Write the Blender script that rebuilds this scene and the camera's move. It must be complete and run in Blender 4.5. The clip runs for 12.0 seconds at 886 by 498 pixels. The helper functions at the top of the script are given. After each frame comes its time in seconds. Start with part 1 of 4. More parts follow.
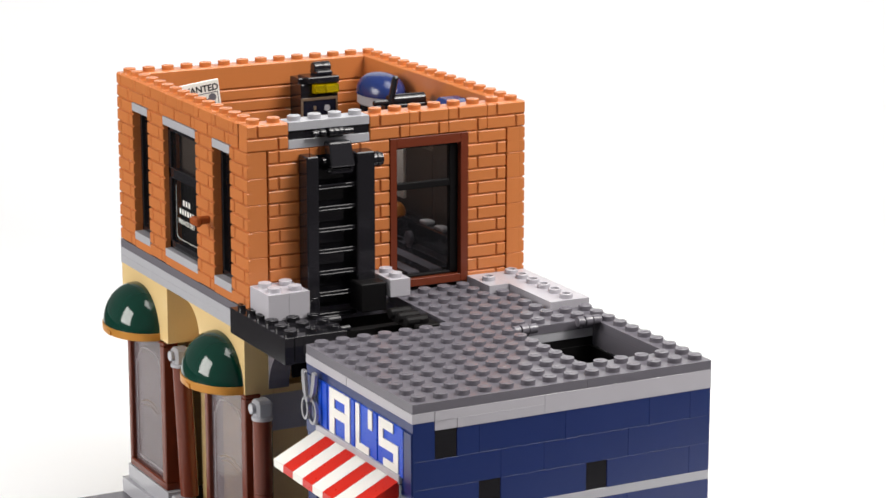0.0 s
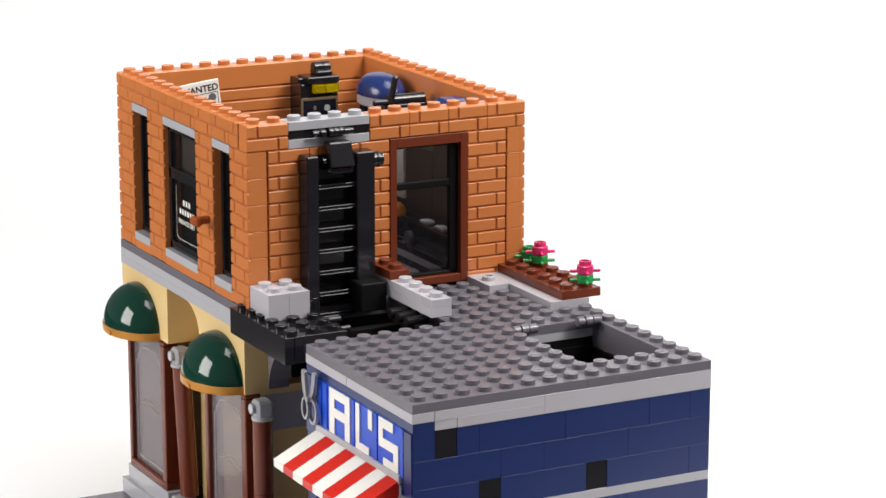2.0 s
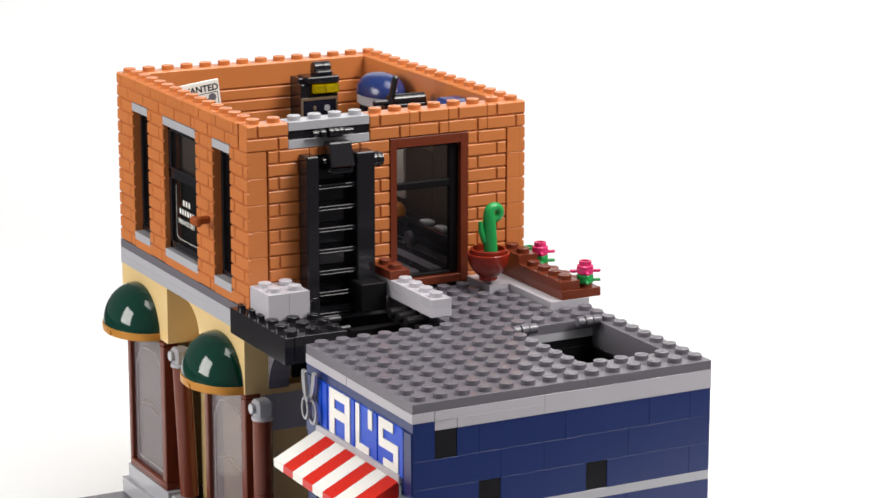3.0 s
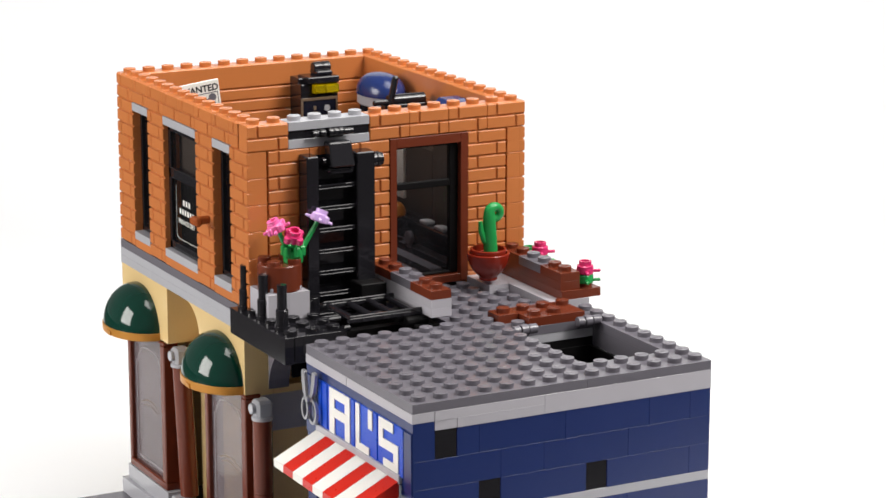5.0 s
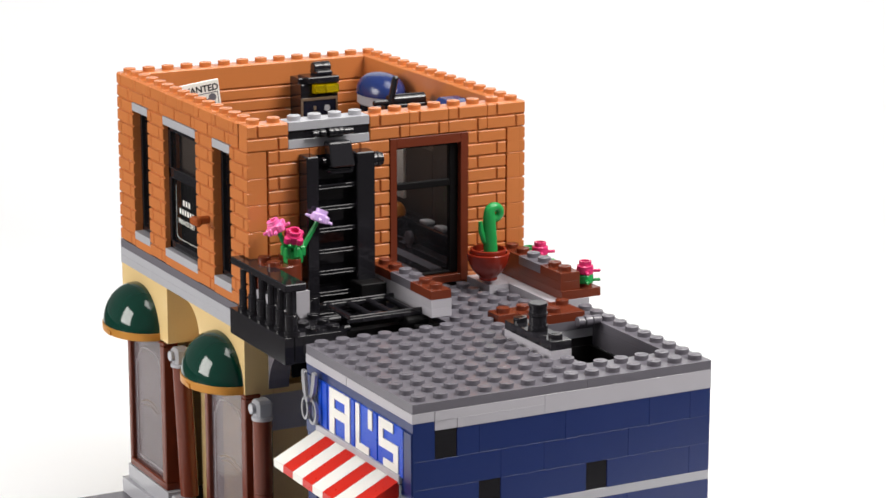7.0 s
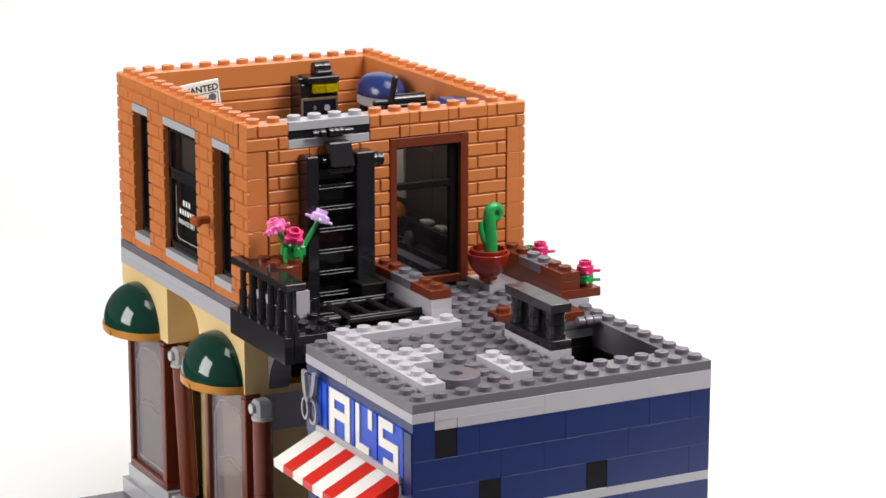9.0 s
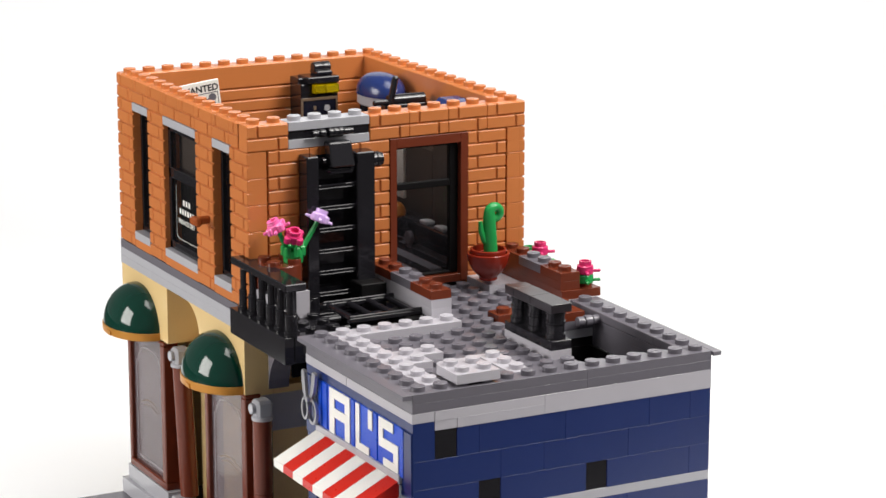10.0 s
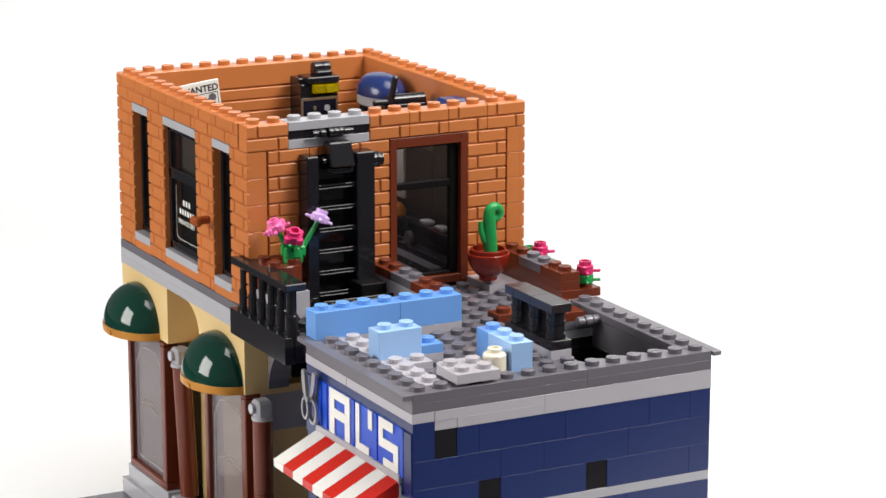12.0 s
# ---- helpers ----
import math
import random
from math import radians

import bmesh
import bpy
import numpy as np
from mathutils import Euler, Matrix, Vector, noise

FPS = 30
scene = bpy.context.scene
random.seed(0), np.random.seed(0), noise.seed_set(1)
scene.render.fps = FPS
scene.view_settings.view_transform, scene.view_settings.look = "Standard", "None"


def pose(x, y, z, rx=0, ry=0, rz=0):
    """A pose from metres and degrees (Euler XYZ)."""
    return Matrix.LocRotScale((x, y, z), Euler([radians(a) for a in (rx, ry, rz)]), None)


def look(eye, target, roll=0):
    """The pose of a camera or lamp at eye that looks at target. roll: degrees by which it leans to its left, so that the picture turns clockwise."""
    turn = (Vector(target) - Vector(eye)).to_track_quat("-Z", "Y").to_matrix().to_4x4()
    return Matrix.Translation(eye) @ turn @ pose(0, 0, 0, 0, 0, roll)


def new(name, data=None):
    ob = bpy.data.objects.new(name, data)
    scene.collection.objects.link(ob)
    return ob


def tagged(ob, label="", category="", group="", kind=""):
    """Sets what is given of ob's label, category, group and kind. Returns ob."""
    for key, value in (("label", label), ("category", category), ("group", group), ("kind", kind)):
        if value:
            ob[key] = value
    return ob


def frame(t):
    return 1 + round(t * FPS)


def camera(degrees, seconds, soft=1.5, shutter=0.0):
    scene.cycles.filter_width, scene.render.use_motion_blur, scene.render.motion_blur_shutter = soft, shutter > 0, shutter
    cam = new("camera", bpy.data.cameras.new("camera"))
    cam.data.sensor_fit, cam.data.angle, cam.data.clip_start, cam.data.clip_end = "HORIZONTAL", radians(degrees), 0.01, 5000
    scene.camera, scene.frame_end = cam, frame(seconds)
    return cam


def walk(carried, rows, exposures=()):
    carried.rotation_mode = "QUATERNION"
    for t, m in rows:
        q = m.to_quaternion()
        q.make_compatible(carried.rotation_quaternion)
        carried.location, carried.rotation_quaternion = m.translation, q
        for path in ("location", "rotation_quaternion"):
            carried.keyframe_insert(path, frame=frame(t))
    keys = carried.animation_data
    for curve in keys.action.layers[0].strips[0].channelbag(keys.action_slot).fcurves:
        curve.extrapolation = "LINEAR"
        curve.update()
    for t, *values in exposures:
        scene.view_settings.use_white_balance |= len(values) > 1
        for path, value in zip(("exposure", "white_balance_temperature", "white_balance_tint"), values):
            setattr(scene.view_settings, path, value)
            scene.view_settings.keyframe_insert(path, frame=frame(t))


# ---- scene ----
# ---- camera ----
U = 0.008                      # one stud of the toy brick grid, in metres
GROUND = -22.4                 # table level, in studs below the top of the upper walls


def W(x, y, z):
    """Grid place (studs) to world metres."""
    return Vector(((x - 16) * U, (y - 7) * U, (z - GROUND) * U))


CAM = Matrix(((0.463452, -0.209135, 0.861089, 0.835272), (0.886121, 0.108181, -0.450650, -0.415349), (0.001093, 0.971885, 0.235456, 0.354814), (0, 0, 0, 1)))
cam = camera(19.1121, 12.0, soft=1.5)
walk(cam, [(0.0, CAM), (12.0, CAM)])

# ---- light: a white studio sweep, one big softbox, a bright room ----
world = bpy.data.worlds.new("studio_room")
world.use_nodes = True
scene.world = world
wb = world.node_tree.nodes["Background"]
wb.inputs[0].default_value = (1.0, 0.985, 0.965, 1)
wb.inputs[1].default_value = 0.19
scene.view_settings.exposure = 0.0


def softbox(name, eye, target, sx, sy, watts, colour=(1, 0.97, 0.93)):
    lamp = bpy.data.lights.new(name, "AREA")
    lamp.shape, lamp.size, lamp.size_y, lamp.energy, lamp.color = "RECTANGLE", sx, sy, watts, colour
    ob = new(name, lamp)
    ob.matrix_world = look(W(*eye), W(*target))
    return ob


softbox("softbox_key", (-12, -90, 22), (12, 5, -9), 0.36, 0.46, 5.8)
softbox("softbox_top", (30, 20, 95), (16, 7, -9), 0.6, 0.6, 7.5)
softbox("softbox_side", (92, 68, 92), (20, 7, -9), 0.45, 0.35, 10.4)


# ---- materials ----
def srgb(r, g, b):
    f = lambda c: c / 12.92 if c <= 0.04045 else ((c + 0.055) / 1.055) ** 2.4
    return tuple(f(c / 255) for c in (r, g, b))


def plastic(name, rgb, rough=0.2, spec=0.5, vary=0.05, bump=0.03, metal=0.0):
    m = bpy.data.materials.new(name)
    m.use_nodes = True
    nt = m.node_tree
    b = nt.nodes["Principled BSDF"]
    c = srgb(*rgb)
    info = nt.nodes.new("ShaderNodeObjectInfo")
    geo = nt.nodes.new("ShaderNodeTexCoord")
    blotch = nt.nodes.new("ShaderNodeTexNoise")
    blotch.inputs["Scale"].default_value, blotch.inputs["Detail"].default_value = 60, 3
    fine = nt.nodes.new("ShaderNodeTexNoise")
    fine.inputs["Scale"].default_value, fine.inputs["Detail"].default_value = 900, 4
    for n in (blotch, fine):
        nt.links.new(geo.outputs["Object"], n.inputs["Vector"])
    add = nt.nodes.new("ShaderNodeMath")
    add.operation = "ADD"
    nt.links.new(info.outputs["Random"], add.inputs[0])
    nt.links.new(blotch.outputs[0], add.inputs[1])
    rng = nt.nodes.new("ShaderNodeMapRange")
    rng.inputs[1].default_value, rng.inputs[2].default_value = 0.2, 1.6
    rng.inputs[3].default_value, rng.inputs[4].default_value = 1 - vary, 1 + vary
    nt.links.new(add.outputs[0], rng.inputs[0])
    hsv = nt.nodes.new("ShaderNodeHueSaturation")
    hsv.inputs["Color"].default_value = (*c, 1)
    nt.links.new(rng.outputs[0], hsv.inputs["Value"])
    nt.links.new(hsv.outputs[0], b.inputs["Base Color"])
    rr = nt.nodes.new("ShaderNodeMapRange")
    rr.inputs[3].default_value, rr.inputs[4].default_value = rough * 0.92, rough * 1.1
    nt.links.new(fine.outputs[0], rr.inputs[0])
    nt.links.new(rr.outputs[0], b.inputs["Roughness"])
    bp = nt.nodes.new("ShaderNodeBump")
    bp.inputs["Strength"].default_value, bp.inputs["Distance"].default_value = bump, 0.0002
    nt.links.new(blotch.outputs[0], bp.inputs["Height"])
    nt.links.new(bp.outputs[0], b.inputs["Normal"])
    b.inputs["Specular IOR Level"].default_value = spec
    b.inputs["Metallic"].default_value = metal
    return m


def clear(name, rgb, alpha=0.25, rough=0.06):
    """Clear or tinted transparent plastic."""
    m = bpy.data.materials.new(name)
    m.use_nodes = True
    nt = m.node_tree
    b = nt.nodes["Principled BSDF"]
    b.inputs["Base Color"].default_value = (*srgb(*rgb), 1)
    b.inputs["Roughness"].default_value = rough
    b.inputs["IOR"].default_value = 1.5
    tr = nt.nodes.new("ShaderNodeBsdfTransparent")
    tr.inputs[0].default_value = (0.93, 0.93, 0.93, 1)
    mix = nt.nodes.new("ShaderNodeMixShader")
    mix.inputs[0].default_value = alpha
    nt.links.new(tr.outputs[0], mix.inputs[1])
    nt.links.new(b.outputs[0], mix.inputs[2])
    nt.links.new(mix.outputs[0], nt.nodes["Material Output"].inputs[0])
    return m


ORANGE = plastic("orange_plastic", (195, 118, 66))
BROWN = plastic("reddish_brown_plastic", (106, 48, 30), rough=0.24, spec=0.35)
BLACK = plastic("black_plastic", (29, 28, 32), rough=0.1)
SATIN = plastic("satin_black_plastic", (40, 35, 40), rough=0.28, spec=0.7)
DGREY = plastic("dark_grey_plastic", (105, 102, 110), rough=0.22, spec=0.5)
LGREY = plastic("light_grey_plastic", (172, 172, 178))
PALE = plastic("pale_grey_plastic", (180, 177, 184))
WHITE = plastic("white_plastic", (234, 232, 226))
CREAM = plastic("cream_plastic", (240, 232, 212))
TAN = plastic("tan_plastic", (226, 196, 140))
NAVY = plastic("dark_blue_plastic", (28, 45, 98), rough=0.24)
BLUE = plastic("blue_plastic", (20, 74, 196), rough=0.28, spec=0.35)
MIDBLUE = plastic("medium_blue_plastic", (110, 160, 226))
SKYBLUE = plastic("light_blue_plastic", (160, 196, 241))
RED = plastic("red_plastic", (202, 36, 22), rough=0.28, spec=0.35)
POTRED = plastic("dark_red_plastic", (134, 36, 20), rough=0.22)
GREEN = plastic("green_plastic", (34, 148, 74), rough=0.26)
DGREEN = plastic("dark_green_plastic", (9, 52, 42), rough=0.08)
GOLD = plastic("pearl_gold_plastic", (190, 130, 48), rough=0.35, metal=0.35)
SILVER = plastic("flat_silver_plastic", (165, 165, 170), rough=0.3, metal=0.5)
MAGENTA = plastic("magenta_plastic", (206, 48, 108))
PINK = plastic("bright_pink_plastic", (238, 110, 172))
LILAC = plastic("lavender_plastic", (212, 178, 232))
PAPER = plastic("white_print", (236, 234, 228), rough=0.5)
INK = plastic("black_print", (24, 24, 26), rough=0.5)
GLASS = clear("clear_plastic", (30, 30, 33), 0.2, 0.04)
SMOKE = clear("frosted_plastic", (128, 117, 121), 0.66, 0.16)
YELLOW = plastic("clear_yellow_plastic", (255, 228, 6), rough=0.04)
YELLOW.node_tree.nodes["Principled BSDF"].inputs["Transmission Weight"].default_value = 0.82
# dull black pieces; also painted shade in openings and behind glass
DULL_SHADE_BLACK = plastic("dull_and_shade_black_plastic", (18, 17, 18), rough=0.5, spec=0.12)
FAINT = plastic("faint_gold_print", (138, 122, 108), rough=0.4)
HAZE = plastic("faint_pale_print", (158, 152, 154), rough=0.4)
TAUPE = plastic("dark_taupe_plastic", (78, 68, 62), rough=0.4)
PANEL = plastic("near_black_blue_plastic", (26, 27, 40), rough=0.2)
BRONZE = plastic("grey_brown_print", (112, 92, 74), rough=0.4)
AMBER = plastic("amber_gold_plastic", (150, 88, 18), rough=0.3)
RUST = plastic("dark_orange_plastic", (150, 76, 36))


# ---- mesh helpers, in studs ----
def finish(name, bm, mat):
    bm.transform(Matrix.Scale(U, 4))
    bm.normal_update()
    for e in bm.edges:                       # turned sides stay round, rims stay crisp
        if len(e.link_faces) == 2 and e.calc_face_angle(0.0) > 0.5:
            e.smooth = False
    me = bpy.data.meshes.new(name)
    bm.to_mesh(me)
    bm.free()
    me.materials.append(mat)
    return me


def box(bm, x0, y0, z0, x1, y1, z1, c=0.03):
    """A box with chamfered edges."""
    c = min(c, (x1 - x0) * 0.3, (y1 - y0) * 0.3, (z1 - z0) * 0.3)
    lo, hi = (x0, y0, z0), (x1, y1, z1)
    v = {}
    for sx in (0, 1):
        for sy in (0, 1):
            for sz in (0, 1):
                s = (sx, sy, sz)
                p = [hi[i] if s[i] else lo[i] for i in range(3)]
                inn = [p[i] + (-c if s[i] else c) for i in range(3)]
                for a in range(3):
                    co = list(inn)
                    co[a] = p[a]
                    v[s, a] = bm.verts.new(co)
    S = [(a, b, d) for a in (0, 1) for b in (0, 1) for d in (0, 1)]
    for a in range(3):
        b, d = (a + 1) % 3, (a + 2) % 3
        for s in (0, 1):
            def k(u, w):
                t = [0, 0, 0]
                t[a], t[b], t[d] = s, u, w
                return tuple(t)
            f = [v[k(0, 0), a], v[k(1, 0), a], v[k(1, 1), a], v[k(0, 1), a]]
            bm.faces.new(f if s else f[::-1])
    for a in range(3):                       # edges along axis a
        b, d = (a + 1) % 3, (a + 2) % 3
        for u in (0, 1):
            for w in (0, 1):
                t0, t1 = [0, 0, 0], [0, 0, 0]
                t0[a], t1[a] = 0, 1
                t0[b] = t1[b] = u
                t0[d] = t1[d] = w
                t0, t1 = tuple(t0), tuple(t1)
                f = [v[t0, b], v[t1, b], v[t1, d], v[t0, d]]
                bm.faces.new(f if u == w else f[::-1])
    for s in S:
        f = [v[s, 0], v[s, 1], v[s, 2]]
        bm.faces.new(f if sum(s) % 2 else f[::-1])
    return bm


def ring(bm, pts):
    return [bm.verts.new(p) for p in pts]


def turned(bm, cx, cy, profile, n=20, axis="z", arc=(0, 360)):
    """A turned solid: profile of (radius, height); axis z, y or x through (cx, cy)."""
    full = arc[1] - arc[0] >= 360
    cnt = n if full else n + 1
    rows = []
    for r, h in profile:
        pts = []
        for i in range(cnt):
            a = radians(arc[0] + (arc[1] - arc[0]) * i / n)
            u, w = r * math.cos(a), r * math.sin(a)
            pts.append({"z": (cx + u, cy + w, h), "y": (cx + u, h, cy - w), "x": (h, cx + u, cy + w)}[axis])
        rows.append(ring(bm, pts))
    for p, q in zip(rows, rows[1:]):
        for i in range(n):
            j = (i + 1) % cnt
            f = bm.faces.new((p[i], p[j], q[j], q[i]))
            f.smooth = True
    if full:
        if profile[0][0] > 1e-6:
            bm.faces.new(rows[0][::-1])
        if profile[-1][0] > 1e-6:
            bm.faces.new(rows[-1])
    return bm


def stud(bm, x, y, z, hollow=False, r=0.3, h=0.21):
    if hollow:
        turned(bm, x, y, [(r, z - 0.02), (r, z + h - 0.03), (r - 0.03, z + h), (0.2, z + h), (0.19, z + 0.02)], 18)
    else:
        turned(bm, x, y, [(r, z - 0.02), (r, z + h - 0.014), (r - 0.014, z + h)], 20)
        box(bm, x - 0.07, y - 0.17, z + h - 0.01, x + 0.05, y + 0.17, z + h + 0.02, 0.012)      # raised maker's mark, a plain bar


def prism(bm, pts, z0, z1):
    """An upright prism over an outline in the plan."""
    a, c = ring(bm, [(x, y, z0) for x, y in pts]), ring(bm, [(x, y, z1) for x, y in pts])
    bm.faces.new(a[::-1]), bm.faces.new(c)
    for i in range(len(pts)):
        j = (i + 1) % len(pts)
        bm.faces.new((a[i], a[j], c[j], c[i]))
    return bm


def ribbon(bm, pts, w, y0, y1):
    """A flat strip of width w (one number, or one for each point) along (x, z) points, from depth y0 to y1."""
    ws = w if isinstance(w, (list, tuple)) else [w] * len(pts)
    rows = []
    for i, (x, z) in enumerate(pts):
        a, c = pts[max(i - 1, 0)], pts[min(i + 1, len(pts) - 1)]
        dx, dz = c[0] - a[0], c[1] - a[1]
        l = math.hypot(dx, dz) or 1.0
        ox, oz = -dz / l * ws[i] / 2, dx / l * ws[i] / 2
        rows.append(ring(bm, [(x + ox, y0, z + oz), (x - ox, y0, z - oz), (x - ox, y1, z - oz), (x + ox, y1, z + oz)]))
    for p, q in zip(rows, rows[1:]):
        for k in range(4):
            bm.faces.new((p[k], p[(k + 1) % 4], q[(k + 1) % 4], q[k]))
    bm.faces.new(rows[0][::-1]), bm.faces.new(rows[-1])
    bmesh.ops.recalc_face_normals(bm, faces=bm.faces)


MESHES = {}


def piece_mesh(nx, ny, h, mat, studs=True, hollow=False):
    """A plain brick, plate or tile, nx by ny studs, its base corner at the origin."""
    key = (nx, ny, round(h, 3), mat.name, studs if isinstance(studs, bool) else tuple(studs), hollow)
    if key not in MESHES:
        bm = bmesh.new()
        g, c = (0.003, 0.005) if mat in (BROWN, DGREY, PALE) else (0.006, 0.003) if mat is NAVY else (0.008, 0.012)
        box(bm, g, g, 0.002, nx - g, ny - g, h - 0.001, c)
        if studs is True:
            at = [(i + 0.5, j + 0.5) for i in range(int(nx + 0.01)) for j in range(int(ny + 0.01))]
        else:
            at = studs or []
        for x, y in at:
            stud(bm, x, y, h, hollow)
        MESHES[key] = finish("brick", bm, mat)
    return MESHES[key]


def thing(name, label, category, at=(0, 0, 0), group="", rz=0):
    ob = new(name)
    ob.empty_display_size = 0.01
    ob.matrix_basis = Matrix.Translation(W(*at)) @ pose(0, 0, 0, 0, 0, rz)
    return tagged(ob, label, category, group)


def put(name, mesh, parent, x=0, y=0, z=0, rz=0, label="", rx=0, ry=0):
    """A mesh as one part of a thing, at a place in the parent's own grid."""
    ob = new(name, mesh)
    ob.parent = parent
    ob.matrix_basis = Matrix.Translation((x * U, y * U, z * U)) @ pose(0, 0, 0, rx, ry, rz)
    if label:
        ob["label"] = label
    return ob


def part(name, bm, mat, parent, label="", x=0, y=0, z=0):
    return put(name, finish(name, bm, mat), parent, x, y, z, 0, label)


def solo(name, mesh, at, label, category, group=""):
    """A single-mesh thing at a grid place."""
    ob = new(name, mesh)
    ob.matrix_basis = Matrix.Translation(W(*at))
    return tagged(ob, label, category, group)


def lettering(name, text, size, mat, parent, x, y, z, rx=90, rz=0, label="", depth=0.01, bold=0.0):
    cu = bpy.data.curves.new(name, "FONT")
    cu.body, cu.size, cu.extrude = text, size * U, depth * U
    cu.offset = bold * U
    tmp = bpy.data.objects.new(name, cu)
    scene.collection.objects.link(tmp)
    me = bpy.data.meshes.new_from_object(tmp.evaluated_get(bpy.context.evaluated_depsgraph_get()))
    bpy.data.objects.remove(tmp)
    me.materials.clear()
    me.materials.append(mat)
    return put(name, me, parent, x, y, z, rz, label, rx)


# ---- studio table and sweep ----
def sweep():
    m = plastic("white_sweep_paper_with_glow", (213, 214, 216), rough=0.7, spec=0.2, vary=0.01, bump=0.01)
    glow = m.node_tree.nodes["Principled BSDF"]           # glow added to keep the paper white, no lamp behind it
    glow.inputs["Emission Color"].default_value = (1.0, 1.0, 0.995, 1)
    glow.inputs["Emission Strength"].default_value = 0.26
    prof = [(-26, 0), (70, 0)] + [(70 + 40 * math.sin(radians(a)), 40 - 40 * math.cos(radians(a))) for a in range(5, 91, 5)] + [(110, 110)]
    bm = bmesh.new()
    rows = []
    for s in (-39, 45):
        rows.append(ring(bm, [(-d * 0.885 + s * 0.465, d * 0.465 + s * 0.885, h) for d, h in prof]))
    for i in range(len(prof) - 1):
        f = bm.faces.new((rows[0][i], rows[0][i + 1], rows[1][i + 1], rows[1][i]))
        f.smooth = True
    bmesh.ops.recalc_face_normals(bm, faces=bm.faces)
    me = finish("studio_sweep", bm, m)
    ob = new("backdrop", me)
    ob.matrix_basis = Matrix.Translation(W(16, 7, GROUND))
    tagged(ob, "seamless white studio paper sweep with added glow under the toy house", "backdrop", kind="structure")
    bm = bmesh.new()
    box(bm, -190, -160, -6, 230, 160, -0.5)
    ob = new("ground", finish("ground", bm, plastic("dark_studio_bench", (58, 56, 55), rough=0.6, spec=0.2)))
    ob.matrix_basis = Matrix.Translation(W(16, 7, GROUND))
    tagged(ob, "plain dark studio bench top under the paper", "bench top", kind="structure")


sweep()


# ---- the upper storey: orange masonry walls ----
def log(bm, n, z0, z1):
    """A rounded rail along the inner face of a wall brick, open at its ends so that neighbours join."""
    c = 0.05
    prof = [(0.75, z0), (1.0 - c, z0), (1.0, z0 + c), (1.0, z1 - c), (1.0 - c, z1), (0.75, z1)]
    a, b = ring(bm, [(0, y, z) for y, z in prof]), ring(bm, [(n, y, z) for y, z in prof])
    for i in range(5):
        bm.faces.new((a[i], a[i + 1], b[i + 1], b[i])[::-1])


def masonry(n=2, plain=False):
    """A 1 x n brick along x with two courses of raised stone panels on its -y face and plain rails inside."""
    key = ("masonry", n, plain)
    if key not in MESHES:
        bm = bmesh.new()
        box(bm, 0.01, 0.07, 0.005, n - 0.01, 0.93, 1.195, 0.02)
        cuts = {2: ([0, 1.5, 2], [0, 0.5, 2]), 1: ([0, 1], [0, 0.5, 1])}[n]
        for row, xs in enumerate(cuts):
            for a, b in zip(xs, xs[1:]):
                l = 0.004 if a == 0 else 0.045
                r = 0.004 if b == n else 0.045
                box(bm, a + l, -0.015, row * 0.6 + 0.035, b - r, 0.3, row * 0.6 + 0.565, 0.035)
            if not plain:
                log(bm, n, row * 0.6 + 0.025, row * 0.6 + 0.575)
        if plain:                            # the topmost course is smooth inside
            log(bm, n, 0.025, 1.18)
        for i in range(n):
            stud(bm, i + 0.5, 0.5, 1.2)
        MESHES[key] = finish("masonry_brick", bm, ORANGE)
    return MESHES[key]


